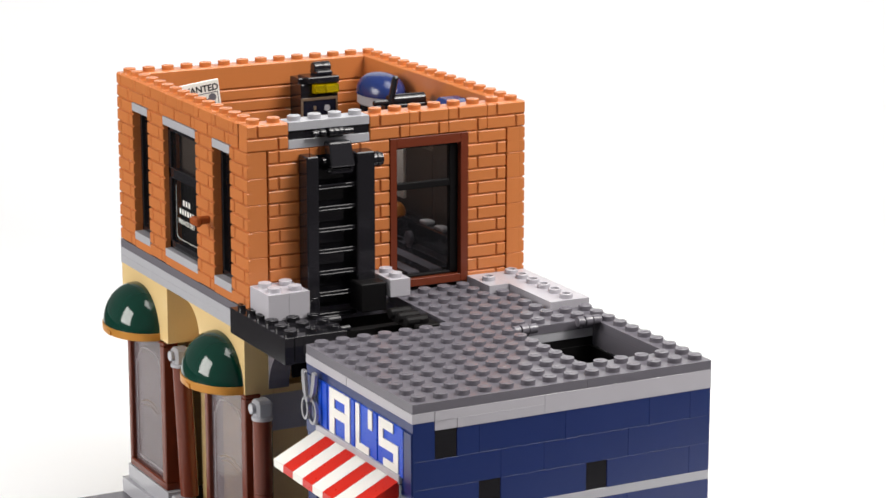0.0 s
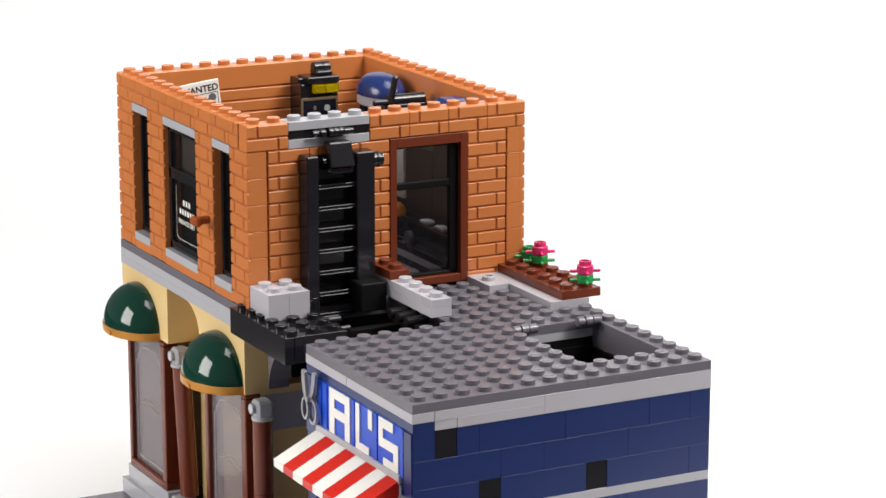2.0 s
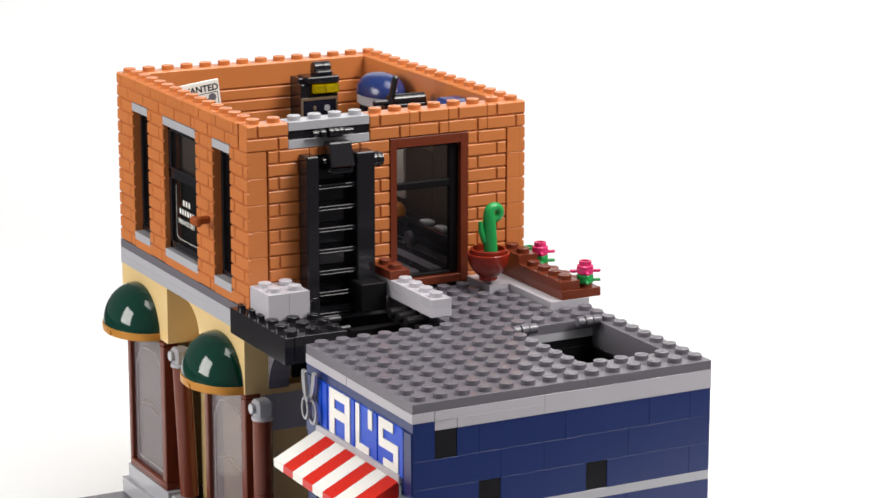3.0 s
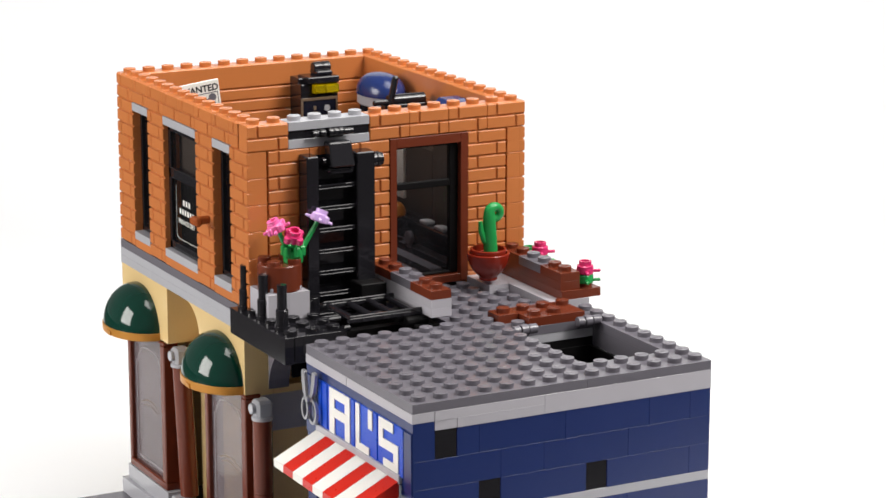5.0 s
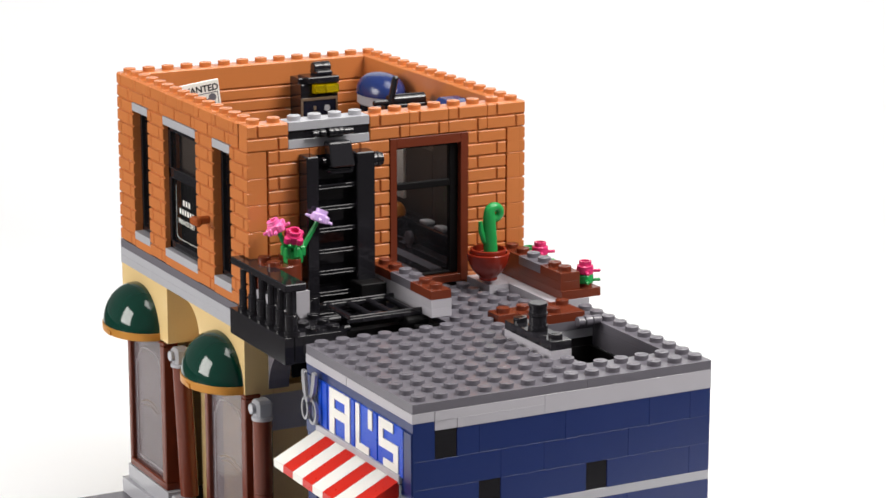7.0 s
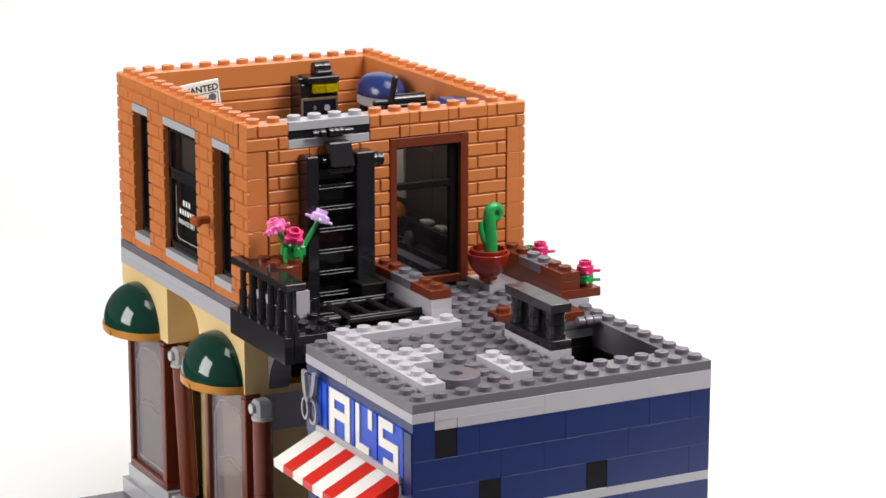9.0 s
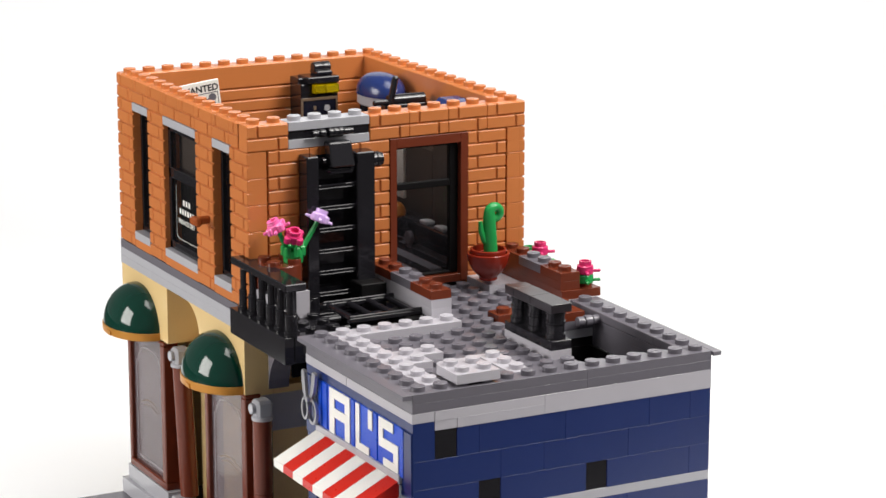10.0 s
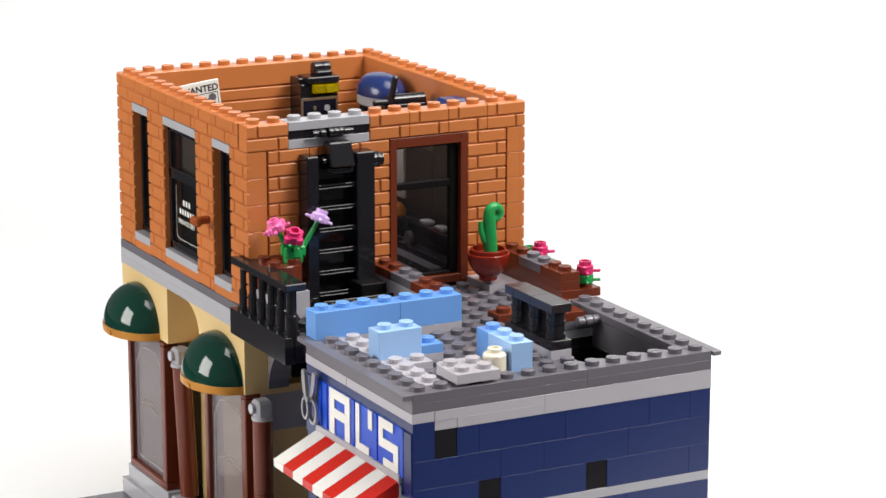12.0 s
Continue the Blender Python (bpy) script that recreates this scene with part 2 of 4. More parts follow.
def upper_storey():
    h = thing("detective_office_storey", "orange toy-brick storey with masonry walls, grey lintels and no roof", "toy building", (0, 0, -8.4))
    put("floor", piece_mesh(15.9, 13.9, 0.4, DGREY, False), h, 0.05, 0.05, -0.4)
    rows = range(7)
    win = [(2, 4), (6, 10), (12, 14)]

    def course(wall, k, spans):
        z = 1.2 * k
        for a, b in spans:
            x = a
            while x < b - 0.01:
                n = 2 if b - x > 1.5 else 1
                m = masonry(n, k == 6)
                if wall == "front":
                    put("brick", m, h, x, 0, z)
                elif wall == "back":
                    put("brick", m, h, x + n, 14, z, 180)
                elif wall == "right":
                    put("brick", m, h, 16, x, z, 90)
                else:
                    put("brick", m, h, 0, x + n, z, -90)
                x += n
    for k in rows:
        if k == 6:
            course("front", k, [(0, 15)])
            course("right", k, [(0, 2), (6, 14)])
            course("back", k, [(0, 15)])
        elif k == 0:
            pass
        else:
            course("front", k, [(0, 2), (4, 6), (10, 12), (14, 16)])
            course("right", k, [(1, 7), (11, 13)])
            course("back", k, [(0, 16)])
        if k == 0:
            course("right", k, [(1, 6)])
            course("right", k, [(6, 7), (11, 13)])
            course("back", k, [(0, 16)])
            for a, b in ((0, 2), (4, 6), (10, 12), (14, 16)):
                course("front", k, [(a, b)])
        course("left", k, [(1, 13)])
    for a, b in win:
        n = b - a
        put("plate", piece_mesh(n, 1, 0.4, ORANGE, False), h, a, 0, 0)
        put("window_sill", piece_mesh(n, 1, 0.4, LGREY, False), h, a, -0.02, 0.4, label="light grey sill plate")
        put("lintel", piece_mesh(n, 1, 0.4, LGREY, False), h, a, -0.02, 6.8, label="light grey lintel plate")
    # narrow windows: black frames set back in their openings
    for a, b in (win[0], win[2]):
        bm = bmesh.new()
        for x0, x1, z0, z1 in ((a, a + 0.22, 0.8, 6.8), (b - 0.22, b, 0.8, 6.8), (a, b, 0.8, 1.05), (a, b, 6.55, 6.8)):
            box(bm, x0, 0.4, z0, x1, 0.7, z1)
        w = part("window_frame", bm, BLACK, h, "black window frame")
        bm = bmesh.new()
        box(bm, a + 0.2, 0.5, 1.0, b - 0.2, 0.56, 6.6, 0.005)
        put("pane", finish("pane", bm, GLASS), w).visible_shadow = False
        # added black sheet stands in for the dark room behind the glass
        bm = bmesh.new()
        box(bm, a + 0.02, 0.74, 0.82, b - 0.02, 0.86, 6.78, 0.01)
        put("blind", finish("blind", bm, BLACK), w, label="black sheet added behind the glass as the room's shade")
    # wide office window with printed glass
    a, b = win[1]
    bm = bmesh.new()
    for x0, x1, z0, z1 in ((a, a + 0.3, 0.8, 6.8), (b - 0.3, b, 0.8, 6.8), (a, b, 0.8, 1.2), (a, b, 6.5, 6.8), (a, b, 4.25, 4.75)):
        box(bm, x0, 0.25, z0, x1, 0.55, z1)
    w = part("window_frame", bm, BLACK, h, "black door frame with a middle bar")
    bm = bmesh.new()
    box(bm, a + 0.3, 0.33, 1.2, b - 0.3, 0.39, 4.25, 0.01)
    put("pane", finish("pane", bm, GLASS), w).visible_shadow = False
    bm = bmesh.new()
    box(bm, a + 0.3, 0.33, 4.75, b - 0.3, 0.39, 6.5, 0.01)
    put("pane", finish("pane", bm, GLASS), w).visible_shadow = False
    # added taupe sheet hides the room behind the upper pane
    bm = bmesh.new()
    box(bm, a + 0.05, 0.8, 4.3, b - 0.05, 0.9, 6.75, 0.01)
    put("blind", finish("blind", bm, TAUPE), w, label="dark taupe sheet added behind the upper pane")
    # added dull black sheet, interior shade in place of the lit rear wall
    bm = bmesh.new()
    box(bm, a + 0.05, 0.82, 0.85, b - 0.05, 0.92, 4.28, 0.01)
    put("blind", finish("blind", bm, DULL_SHADE_BLACK), w, label="dull black sheet added behind the lower pane as the room's shade")
    bm = bmesh.new()                         # printed outline with a rounded foot, and bars for the name
    for x0, x1, z0, z1 in ((6.73, 6.745, 1.75, 4.0), (7.05, 9.3, 1.43, 1.445)):
        box(bm, x0, 0.31, z0, x1, 0.325, z1, 0.002)
    ribbon(bm, [(7.05 + 0.31 * math.cos(radians(t)), 1.75 + 0.31 * math.sin(radians(t))) for t in range(180, 271, 10)], 0.015, 0.31, 0.325)
    for x0, x1, z0, z1 in ((7.5, 8.5, 3.12, 3.42), (7.05, 8.95, 2.66, 2.96)):
        n = max(3, int((x1 - x0) / 0.3))
        for i in range(n):
            s = (x1 - x0) / n
            box(bm, x0 + i * s + 0.075, 0.31, z0 + 0.02, x0 + (i + 1) * s - 0.075, 0.325, z1 - 0.02, 0.002)
    put("print", finish("print", bm, PAPER), w, label="white printed lettering bars")
    lettering("writing", "PRIVATE DET", 0.34, PAPER, w, 6.98, 0.318, 2.2, 90, 0, "white printed words")
    bm = bmesh.new()                         # tap-shaped lever on the pier
    turned(bm, 11.5, 3.3, [(0.16, -0.6), (0.2, -0.57), (0.2, -0.05), (0.16, 0.0)], 14, "y")
    box(bm, 11.15, -0.85, 3.08, 11.95, -0.5, 3.5, 0.1)
    part("lever", bm, RUST, h, "small dark orange lever")
    # grey header over the ladder
    put("lintel", piece_mesh(1, 4, 0.4, LGREY), h, 15, 2, 8.0, label="light grey plate with studs")
    put("lintel", piece_mesh(1, 4, 0.4, BLACK, False), h, 14.93, 2, 7.6, label="black plate between grey ones")
    put("lintel", piece_mesh(1, 4, 0.4, LGREY, False), h, 15, 2, 7.2, label="light grey plate")
    bm = bmesh.new()
    for y0, y1, r in ((3.02, 3.34, 0.15), (3.4, 3.66, 0.17), (3.78, 4.0, 0.24), (4.02, 4.24, 0.24), (4.26, 4.48, 0.24), (4.54, 5.02, 0.15)):
        turned(bm, 16.3, 7.85, [(r * 0.92, y0), (r, y0 + 0.02), (r, y1 - 0.02), (r * 0.92, y1)], 18, "y")
    box(bm, 16.0, 3.4, 7.72, 16.3, 4.6, 7.92, 0.05)
    part("hinge_bar", bm, BLACK, h, "black clip hinge bar")
    # roof door
    bm = bmesh.new()
    for y0, y1, z0, z1 in ((7, 7.34, 0.2, 7.2), (10.62, 11, 0.2, 7.2), (7.34, 10.62, 6.75, 7.2), (7.34, 10.62, 0.2, 0.55)):
        box(bm, 15.2, y0, z0, 16.06, y1, z1, 0.015)
    d = part("door_frame", bm, BROWN, h, "reddish-brown door frame")
    bm = bmesh.new()
    for y0, y1, z0, z1 in ((7.34, 7.42, 0.55, 6.75), (10.2, 10.62, 0.55, 6.75), (7.34, 10.62, 6.62, 6.75), (7.34, 10.2, 4.7, 5.02), (7.34, 10.62, 0.55, 0.68)):
        bm = bmesh.new()
        box(bm, 15.45, y0, z0, 15.75, y1, z1, 0.03)
        put("glazing_bar", finish("glazing_bar", bm, DULL_SHADE_BLACK), d, label="black glazing bar")
    bm = bmesh.new()
    box(bm, 15.6, 7.34, 0.6, 15.66, 10.62, 6.7, 0.01)
    put("pane", finish("pane", bm, GLASS), d).visible_shadow = False
    return h


upper_storey()


# ---- the pool hall storey below, with green dome awnings ----
def pool_hall():
    h = thing("pool_hall_storey", "tan toy-brick shop storey with brown framed windows and domed awnings", "toy building", (0, 0, -21.6))
    put("cornice", piece_mesh(15.98, 1, 0.4, DGREY, False), h, 0, -0.02, 12.8, label="dark grey ledge plate")
    put("cornice", piece_mesh(11, 1, 0.4, LGREY, False), h, 0, -0.04, 12.4, label="light grey plate")
    put("cornice", piece_mesh(5, 1, 0.4, LGREY, False), h, 11, -0.04, 12.4, label="light grey plate")
    put("cornice", piece_mesh(4, 1, 0.4, LGREY, False), h, 0, -0.04, 12.0, label="light grey plate")
    put("cornice", piece_mesh(12, 1, 0.4, LGREY, False), h, 4, -0.04, 12.0, label="light grey plate")
    put("ceiling", piece_mesh(15.9, 13.0, 0.48, DGREY, False), h, 0.05, 0.95, 12.3)
    # tan wall blocks, two with an awning each, set forward of a recess
    put("wall", piece_mesh(6, 3, 2.8, TAN, False), h, 0, 0, 9.2, label="smooth tan wall")
    put("wall", piece_mesh(5.3, 1.42, 3.0, TAN, False), h, 10, 0, 9.0, label="smooth tan wall")
    put("wall", piece_mesh(4.5, 1.6, 3.0, TAN, False), h, 10, 1.42, 9.0, label="smooth tan wall in the recess")
    put("ledge", piece_mesh(0.8, 3.0, 0.36, TAN, False), h, 14.5, 1.42, 9.0, label="tan ledge under the recess")
    put("wall", piece_mesh(1, 12.2, 1.75, LGREY, False), h, 14.0, 0.95, 7.15, label="light grey band in the side wall")
    put("wall", piece_mesh(1, 12.2, 7.1, TAN, False), h, 14.0, 0.95, 0.05, label="smooth tan side wall")
    put("wall", piece_mesh(4, 1, 2.8, TAN, False), h, 6, 2.2, 9.2, label="smooth tan wall")
    put("wall", piece_mesh(1, 11, 2.8, TAN, False), h, 14.2, 3.03, 9.36, label="smooth tan side wall")
    put("wall", piece_mesh(1, 14, 12.4, TAN, False), h, 0, 0.6, -0.4, label="smooth tan end wall")
    put("wall", piece_mesh(15, 1, 12.4, TAN, False), h, 0.5, 13, -0.4, label="smooth tan rear wall")
    bm = bmesh.new()                         # inverted curved bracket in the recess
    n = 10
    pts = [(8.3, 12.0), (9.98, 12.0), (9.98, 10.4)] + [(9.98 - 1.68 * (1 - math.cos(radians(90 * i / n))), 10.4 + 1.6 * math.sin(radians(90 * i / n))) for i in range(1, n)]
    a = ring(bm, [(x, 0.02, z) for x, z in pts])
    b = ring(bm, [(x, 1.0, z) for x, z in pts])
    bm.faces.new(a), bm.faces.new(b[::-1])
    for i in range(len(pts)):
        j = (i + 1) % len(pts)
        bm.faces.new((a[j], a[i], b[i], b[j]))
    bmesh.ops.recalc_face_normals(bm, faces=bm.faces)
    part("arch", bm, TAN, h, "tan arch bracket")
    for cx in (2.5, 12.66):
        bm = bmesh.new()
        R = 2.46
        prof = [(R * math.cos(radians(a)) ** 0.92, 9.5 + 1.98 * math.sin(radians(a)) ** 1.08) for a in range(0, 90, 6)] + [(0.0, 11.48)]
        turned(bm, cx, 0.0, prof, 28, "z", (180, 360))
        bm.transform(Matrix.Diagonal((1, 0.72, 1, 1)))
        bmesh.ops.recalc_face_normals(bm, faces=bm.faces)
        aw = part("awning", bm, DGREEN, h, "glossy dark green quarter-dome awning")
        bm = bmesh.new()
        turned(bm, cx, 0.0, [(2.2, 9.12), (2.47, 9.12), (2.49, 9.14), (2.49, 9.48), (2.47, 9.5), (2.2, 9.5), (2.2, 9.12)], 28, "z", (180, 360))
        box(bm, cx + 0.06, -2.52, 9.13, cx + 0.5, -2.4, 9.36, 0.02)
        bm.transform(Matrix.Diagonal((1, 0.73, 1, 1)))
        bmesh.ops.recalc_face_normals(bm, faces=bm.faces)
        put("rim", finish("rim", bm, GOLD), aw, label="pearl gold awning rim")
    for x0, x1 in ((0.6, 5.5), (10.6, 15.4)):
        bm = bmesh.new()
        for a, b, z0, z1 in ((x0, x0 + 0.35, 2.0, 8.95), (x1 - 0.5, x1, 2.0, 8.95), (x0, x1, 1.6, 2.0), (x0, x1, 8.95, 9.12)):
            box(bm, a, -0.05, z0, b, 0.75, z1, 0.05)
        w = part("window_frame", bm, BROWN, h, "reddish-brown shop window frame")
        bm = bmesh.new()
        box(bm, x0 + 0.3, 0.18, 1.9, x1 - 0.3, 0.26, 8.97, 0.02)
        put("pane", finish("pane", bm, SMOKE), w, label="greyish clear pane with printed border")
        bm = bmesh.new()                     # printed pale border
        l, r = x0 + 0.64, x1 - 0.68
        edge = [(l, 2.5), (l, 7.2), (l + 0.22, 7.3), (l + 0.26, 7.55)]
        edge += [((l + r) / 2 - (r - l - 1.0) / 2 * math.cos(radians(t)), 7.75 + 0.4 * math.sin(radians(t))) for t in range(0, 181, 15)]
        edge += [(r - 0.26, 7.55), (r - 0.22, 7.3), (r, 7.2), (r, 2.5), (r - 0.15, 2.3), (l + 0.15, 2.3), (l, 2.5)]
        ribbon(bm, edge, 0.05, 0.172, 0.178)
        put("print", finish("print", bm, HAZE), w, label="pale printed border")
        bm = bmesh.new()
        bow = [(x0 + 1.2 + i * 0.24, 5.2 + 0.3 * math.sin(math.pi * i / 10)) for i in range(11)]
        ribbon(bm, bow, 0.06, 0.172, 0.178)
        ribbon(bm, [(x, z - 0.24) for x, z in bow[1:10]], 0.04, 0.172, 0.178)
        put("print", finish("print", bm, FAINT), w, label="faint gold printed lettering bars")
    for cx in (6.5, 16.2):
        bm = bmesh.new()
        turned(bm, cx, 0.45, [(0.42, 1.6), (0.45, 1.64), (0.45, 4.7), (0.43, 4.72), (0.45, 4.74), (0.45, 8.2)], 22)
        if cx < 10:                          # the first column leans a little
            for v in bm.verts:
                v.co.y += 0.03 + (8.2 - v.co.z) * 0.04
        c = part("column", bm, BROWN, h, "round reddish-brown column")
        bm = bmesh.new()
        box(bm, cx - 0.4, 0.06, 8.3, cx + 0.4, 0.84, 9.12, 0.12)
        turned(bm, cx, 0.45, [(0.4, 8.15), (0.5, 8.2), (0.5, 8.32), (0.4, 8.4)], 20)
        turned(bm, cx, 8.75, [(0.22, -0.14), (0.25, -0.11), (0.25, 0.1)], 16, "y")
        put("capital", finish("capital", bm, LGREY), c, label="light grey block capital")
        bm = bmesh.new()
        box(bm, cx - 0.55, -0.05, 0.4, cx + 0.55, 1.0, 1.55, 0.1)
        put("plinth", finish("plinth", bm, LGREY), c, label="light grey block plinth")
    for x, y, w, d, z, hh in ((0, -0.3, 6, 1.3, 0.0, 0.8), (0.4, -0.1, 5.4, 1, 0.8, 0.8), (10, -0.3, 6.5, 1.3, 0.0, 0.8), (10.4, -0.1, 5.4, 1, 0.8, 0.8)):
        put("base_course", piece_mesh(w, d, hh, LGREY, False), h, x, y, z, label="light grey base brick")
    put("wall", piece_mesh(4.9, 1, 9.2, TAN, False), h, 5.65, 1.78, 0, label="smooth tan wall in the recess")
    put("beam", piece_mesh(4.9, 1, 1.6, DGREY, False), h, 16.1, 9.4, 7.2, label="dark grey beam over the passage")
    put("wall", piece_mesh(4.9, 1, 7.2, TAN, False), h, 16.1, 9.8, 0, label="smooth tan passage wall")
    put("wall", piece_mesh(4.9, 1, 2.0, TAN, False), h, 16.1, 9.6, 8.8, label="smooth tan passage wall")
    return h


pool_hall()


# ---- the barber shop, dark blue ----
def barber_shop():
    h = thing("barber_shop_storey", "dark blue toy-brick shop with striped awning and grey studded roof", "toy building", (22, 0, -21.2))
    put("base_plate", piece_mesh(10, 14, 0.4, DGREY, False), h, 0, 0, -0.4, label="dark grey plate under the shop")
    X, Y = 10, 14
    # side wall in running bond: rows of bricks along y on the +x face, tops down from the grey course
    cols = {0: [1, 2, 3.0, 7.0, 11.0, 13.0, 14], 1: [0, 4, 6, 10, 14], 2: [0, 3, 4, 8, 9, 13, 14]}
    special = {(0, 1): BLACK, (2, 3): BLACK, (2, 8): BLACK}
    z = 11.6
    for r in range(9):
        z -= 1.2 if r != 3 else 0.4
        if r == 3:
            put("stripe", piece_mesh(1, Y, 0.4, LGREY, False), h, X - 1, 0, z, label="light grey stripe plate")
            continue
        cs = cols[r if r < 3 else r % 2 + 1]
        cs = [0] + cs if cs[0] != 0 else cs
        for a, b in zip(cs, cs[1:]):
            m = special.get((r, int(a)), NAVY)
            put("brick", piece_mesh(1, b - a, 1.2, m, False), h, X - 1 + (0.0 if m is NAVY else -0.02), a, z, label="" if m is NAVY else "black brick")
    bm = bmesh.new()
    for x0, y0, x1, y1 in ((0, 0, 0.9, 13.9), (0.9, 13, 9, 13.9)):
        box(bm, x0 + 0.02, y0 + 0.02, 0, x1, y1, 11.5)
    part("wall", bm, NAVY, h, "dark blue rear and inner walls")
    bm = bmesh.new()
    box(bm, 0.05, 0.25, 0, 8.95, 0.9, 11.6)
    part("wall", bm, NAVY, h, "dark blue front wall")
    # light grey cornice course
    put("cornice", piece_mesh(1, 5, 0.4, PALE, False), h, X - 1 + 0.02, 1, 12.0, label="pale grey cornice plate")
    put("cornice", piece_mesh(1, 1, 0.4, PALE, False), h, X - 1, 1, 11.6, label="pale grey cornice plate")
    put("cornice", piece_mesh(1, 4, 0.4, PALE, False), h, X - 1 + 0.02, 2, 11.6, label="pale grey cornice plate")
    put("cornice", piece_mesh(1, 8, 0.8, PALE, False), h, X - 1 + 0.02, 6, 11.6, label="pale grey cornice plate")
    put("cornice", piece_mesh(6, 1, 0.4, PALE, False), h, 4.02, -0.02, 12.0, label="pale grey cornice plate")
    put("cornice", piece_mesh(4, 1, 0.4, PALE, False), h, 0, -0.02, 12.0, label="pale grey cornice plate")
    put("brick", piece_mesh(10, 0.98, 0.42, NAVY, False), h, 0, 0.01, 11.58)
    put("cornice", piece_mesh(1, 8, 0.8, PALE, False), h, 0, 1, 11.6, label="pale grey cornice plate")
    # studded dark grey roof plates with an opening
    def roof(x0, y0, x1, y1):
        put("roof_plate", piece_mesh(x1 - x0, y1 - y0, 0.4, DGREY), h, x0, y0, 12.4)
    roof(0, 0, 8, 7)
    roof(8, 0, 10, 8)
    roof(-6, 7, 2, 14)
    roof(2, 7, 8, 8)
    roof(2, 8, 8, 9)
    roof(8, 8, 10, 14)
    roof(2, 13, 8, 14)
    put("ceiling", piece_mesh(9, 8, 0.4, PALE, False), h, 0.5, 1, 11.9)
    # the dull black linings have the opening's shade painted into their colour
    for x0, y0, w, d, zz, hh, m in ((1.57, 8.6, 0.42, 4.8, 12.0, 0.4, LGREY), (1.57, 8.6, 0.4, 4.8, 11.6, 0.4, DULL_SHADE_BLACK), (2, 13.0, 6, 0.4, 11.6, 0.8, DGREY), (8, 9, 0.4, 4, 11.6, 0.8, DGREY), (2, 8.6, 6, 0.4, 11.6, 0.8, DGREY), (1.6, 8.4, 0.38, 5, 2.5, 9.1, DULL_SHADE_BLACK), (2, 12.86, 6.9, 0.14, 2.5, 9.1, DULL_SHADE_BLACK)):
        put("opening_lining", piece_mesh(w, d, hh, m, False), h, x0, y0, zz, label="bricks lining the roof opening, the dull black ones coloured as shade")
    # dull black here is the shade of the room, put into the floor colour
    put("floor", piece_mesh(8, 7, 0.4, DULL_SHADE_BLACK, False), h, 1.2, 7, 3.5, label="floor of the room below, shade put into its dull black colour")
    for x, y in ((2.25, 9.3), (2.2, 12.55)):      # clip pieces at the opening
        bm = bmesh.new()
        for y0, y1, r in ((-0.6, -0.28, 0.22), (-0.24, 0.1, 0.25), (0.14, 0.55, 0.22)):
            turned(bm, x + 0.25, 12.88, [(r - 0.02, y + y0), (r, y + y0 + 0.02), (r, y + y1 - 0.02), (r - 0.02, y + y1)], 16, "y")
        turned(bm, x + 0.25, 12.88, [(0.12, y - 0.62), (0.12, y + 0.62)], 12, "y")
        box(bm, x - 0.4, y - 0.35, 12.5, x + 0.15, y + 0.3, 12.82, 0.05)
        part("clip", bm, DGREY, h, "dark grey clip piece")
    # sign: mosaic of white and blue tiles over the awning
    bm = bmesh.new()
    box(bm, 1.25, -0.02, 9.5, 9.0, 0.3, 11.6)
    sign = part("sign_board", bm, BLUE, h, "blue tiled sign board")
    top, s = 11.58, 0.41                     # rows of white tiles, one plate high each
    strokes = []
    for r in range(5):
        strokes += [(2.42, 2.92, r), (3.92, 4.4, r)]
    strokes += [(2.92, 3.92, 0), (2.92, 3.92, 2)]
    strokes += [(4.95, 5.32, r) for r in range(5)] + [(5.32, 6.2, 4)]
    strokes += [(6.12, 6.5, r) for r in range(2)]
    strokes += [(7.1, 8.4, 0), (7.1, 7.5, 1), (7.1, 8.85, 2), (8.42, 8.85, 3), (7.5, 8.85, 4)]
    for x0, x1, r in strokes:
        bm = bmesh.new()
        box(bm, x0 + 0.001, -0.07, top - (r + 1) * s + 0.001, x1 - 0.001, 0.0, top - r * s - 0.001, 0.004)
        put("tile", finish("tile", bm, WHITE), sign, label="white tile")
    for x in (1.3, 1.85, 4.52, 6.62, 8.97):       # upright blue tiles between the letters
        bm = bmesh.new()
        box(bm, x, -0.06, 9.55, x + 0.3, 0.0, 11.58, 0.012)
        put("tile", finish("tile", bm, BLUE), sign, label="blue tile")
    bm = bmesh.new()
    box(bm, 9.3, -0.05, 9.0, 9.98, 0.9, 11.58)
    part("corner_brick", bm, NAVY, h, "dark blue corner bricks")
    bm = bmesh.new()
    box(bm, 0.05, -0.05, 9.0, 1.3, 0.9, 11.58)
    part("corner_brick", bm, NAVY, h, "dark blue corner bricks")
    bm = bmesh.new()
    box(bm, 1.2, -0.15, 9.25, 9.05, 0.2, 9.62)
    part("trim", bm, PALE, h, "pale grey strip above the awning")
    # striped awning: eight sloped slats
    for i in range(8):
        bm = bmesh.new()
        x0, x1 = 1.25 + i * 0.97, 1.25 + (i + 1) * 0.97
        pts = [(-0.1, 9.38), (-2.13, 8.37), (-2.13, 8.04), (-0.1, 8.7)]
        a = ring(bm, [(x0 + 0.01, y, zz) for y, zz in pts])
        b = ring(bm, [(x1 - 0.01, y, zz) for y, zz in pts])
        bm.faces.new(a), bm.faces.new(b[::-1])
        for q in range(4):
            bm.faces.new((a[q], b[q], b[(q + 1) % 4], a[(q + 1) % 4])[::-1])
        bmesh.ops.recalc_face_normals(bm, faces=bm.faces)
        part("awning_slat", bm, RED if i % 2 else WHITE, h, "red awning stripe" if i % 2 else "white awning stripe")
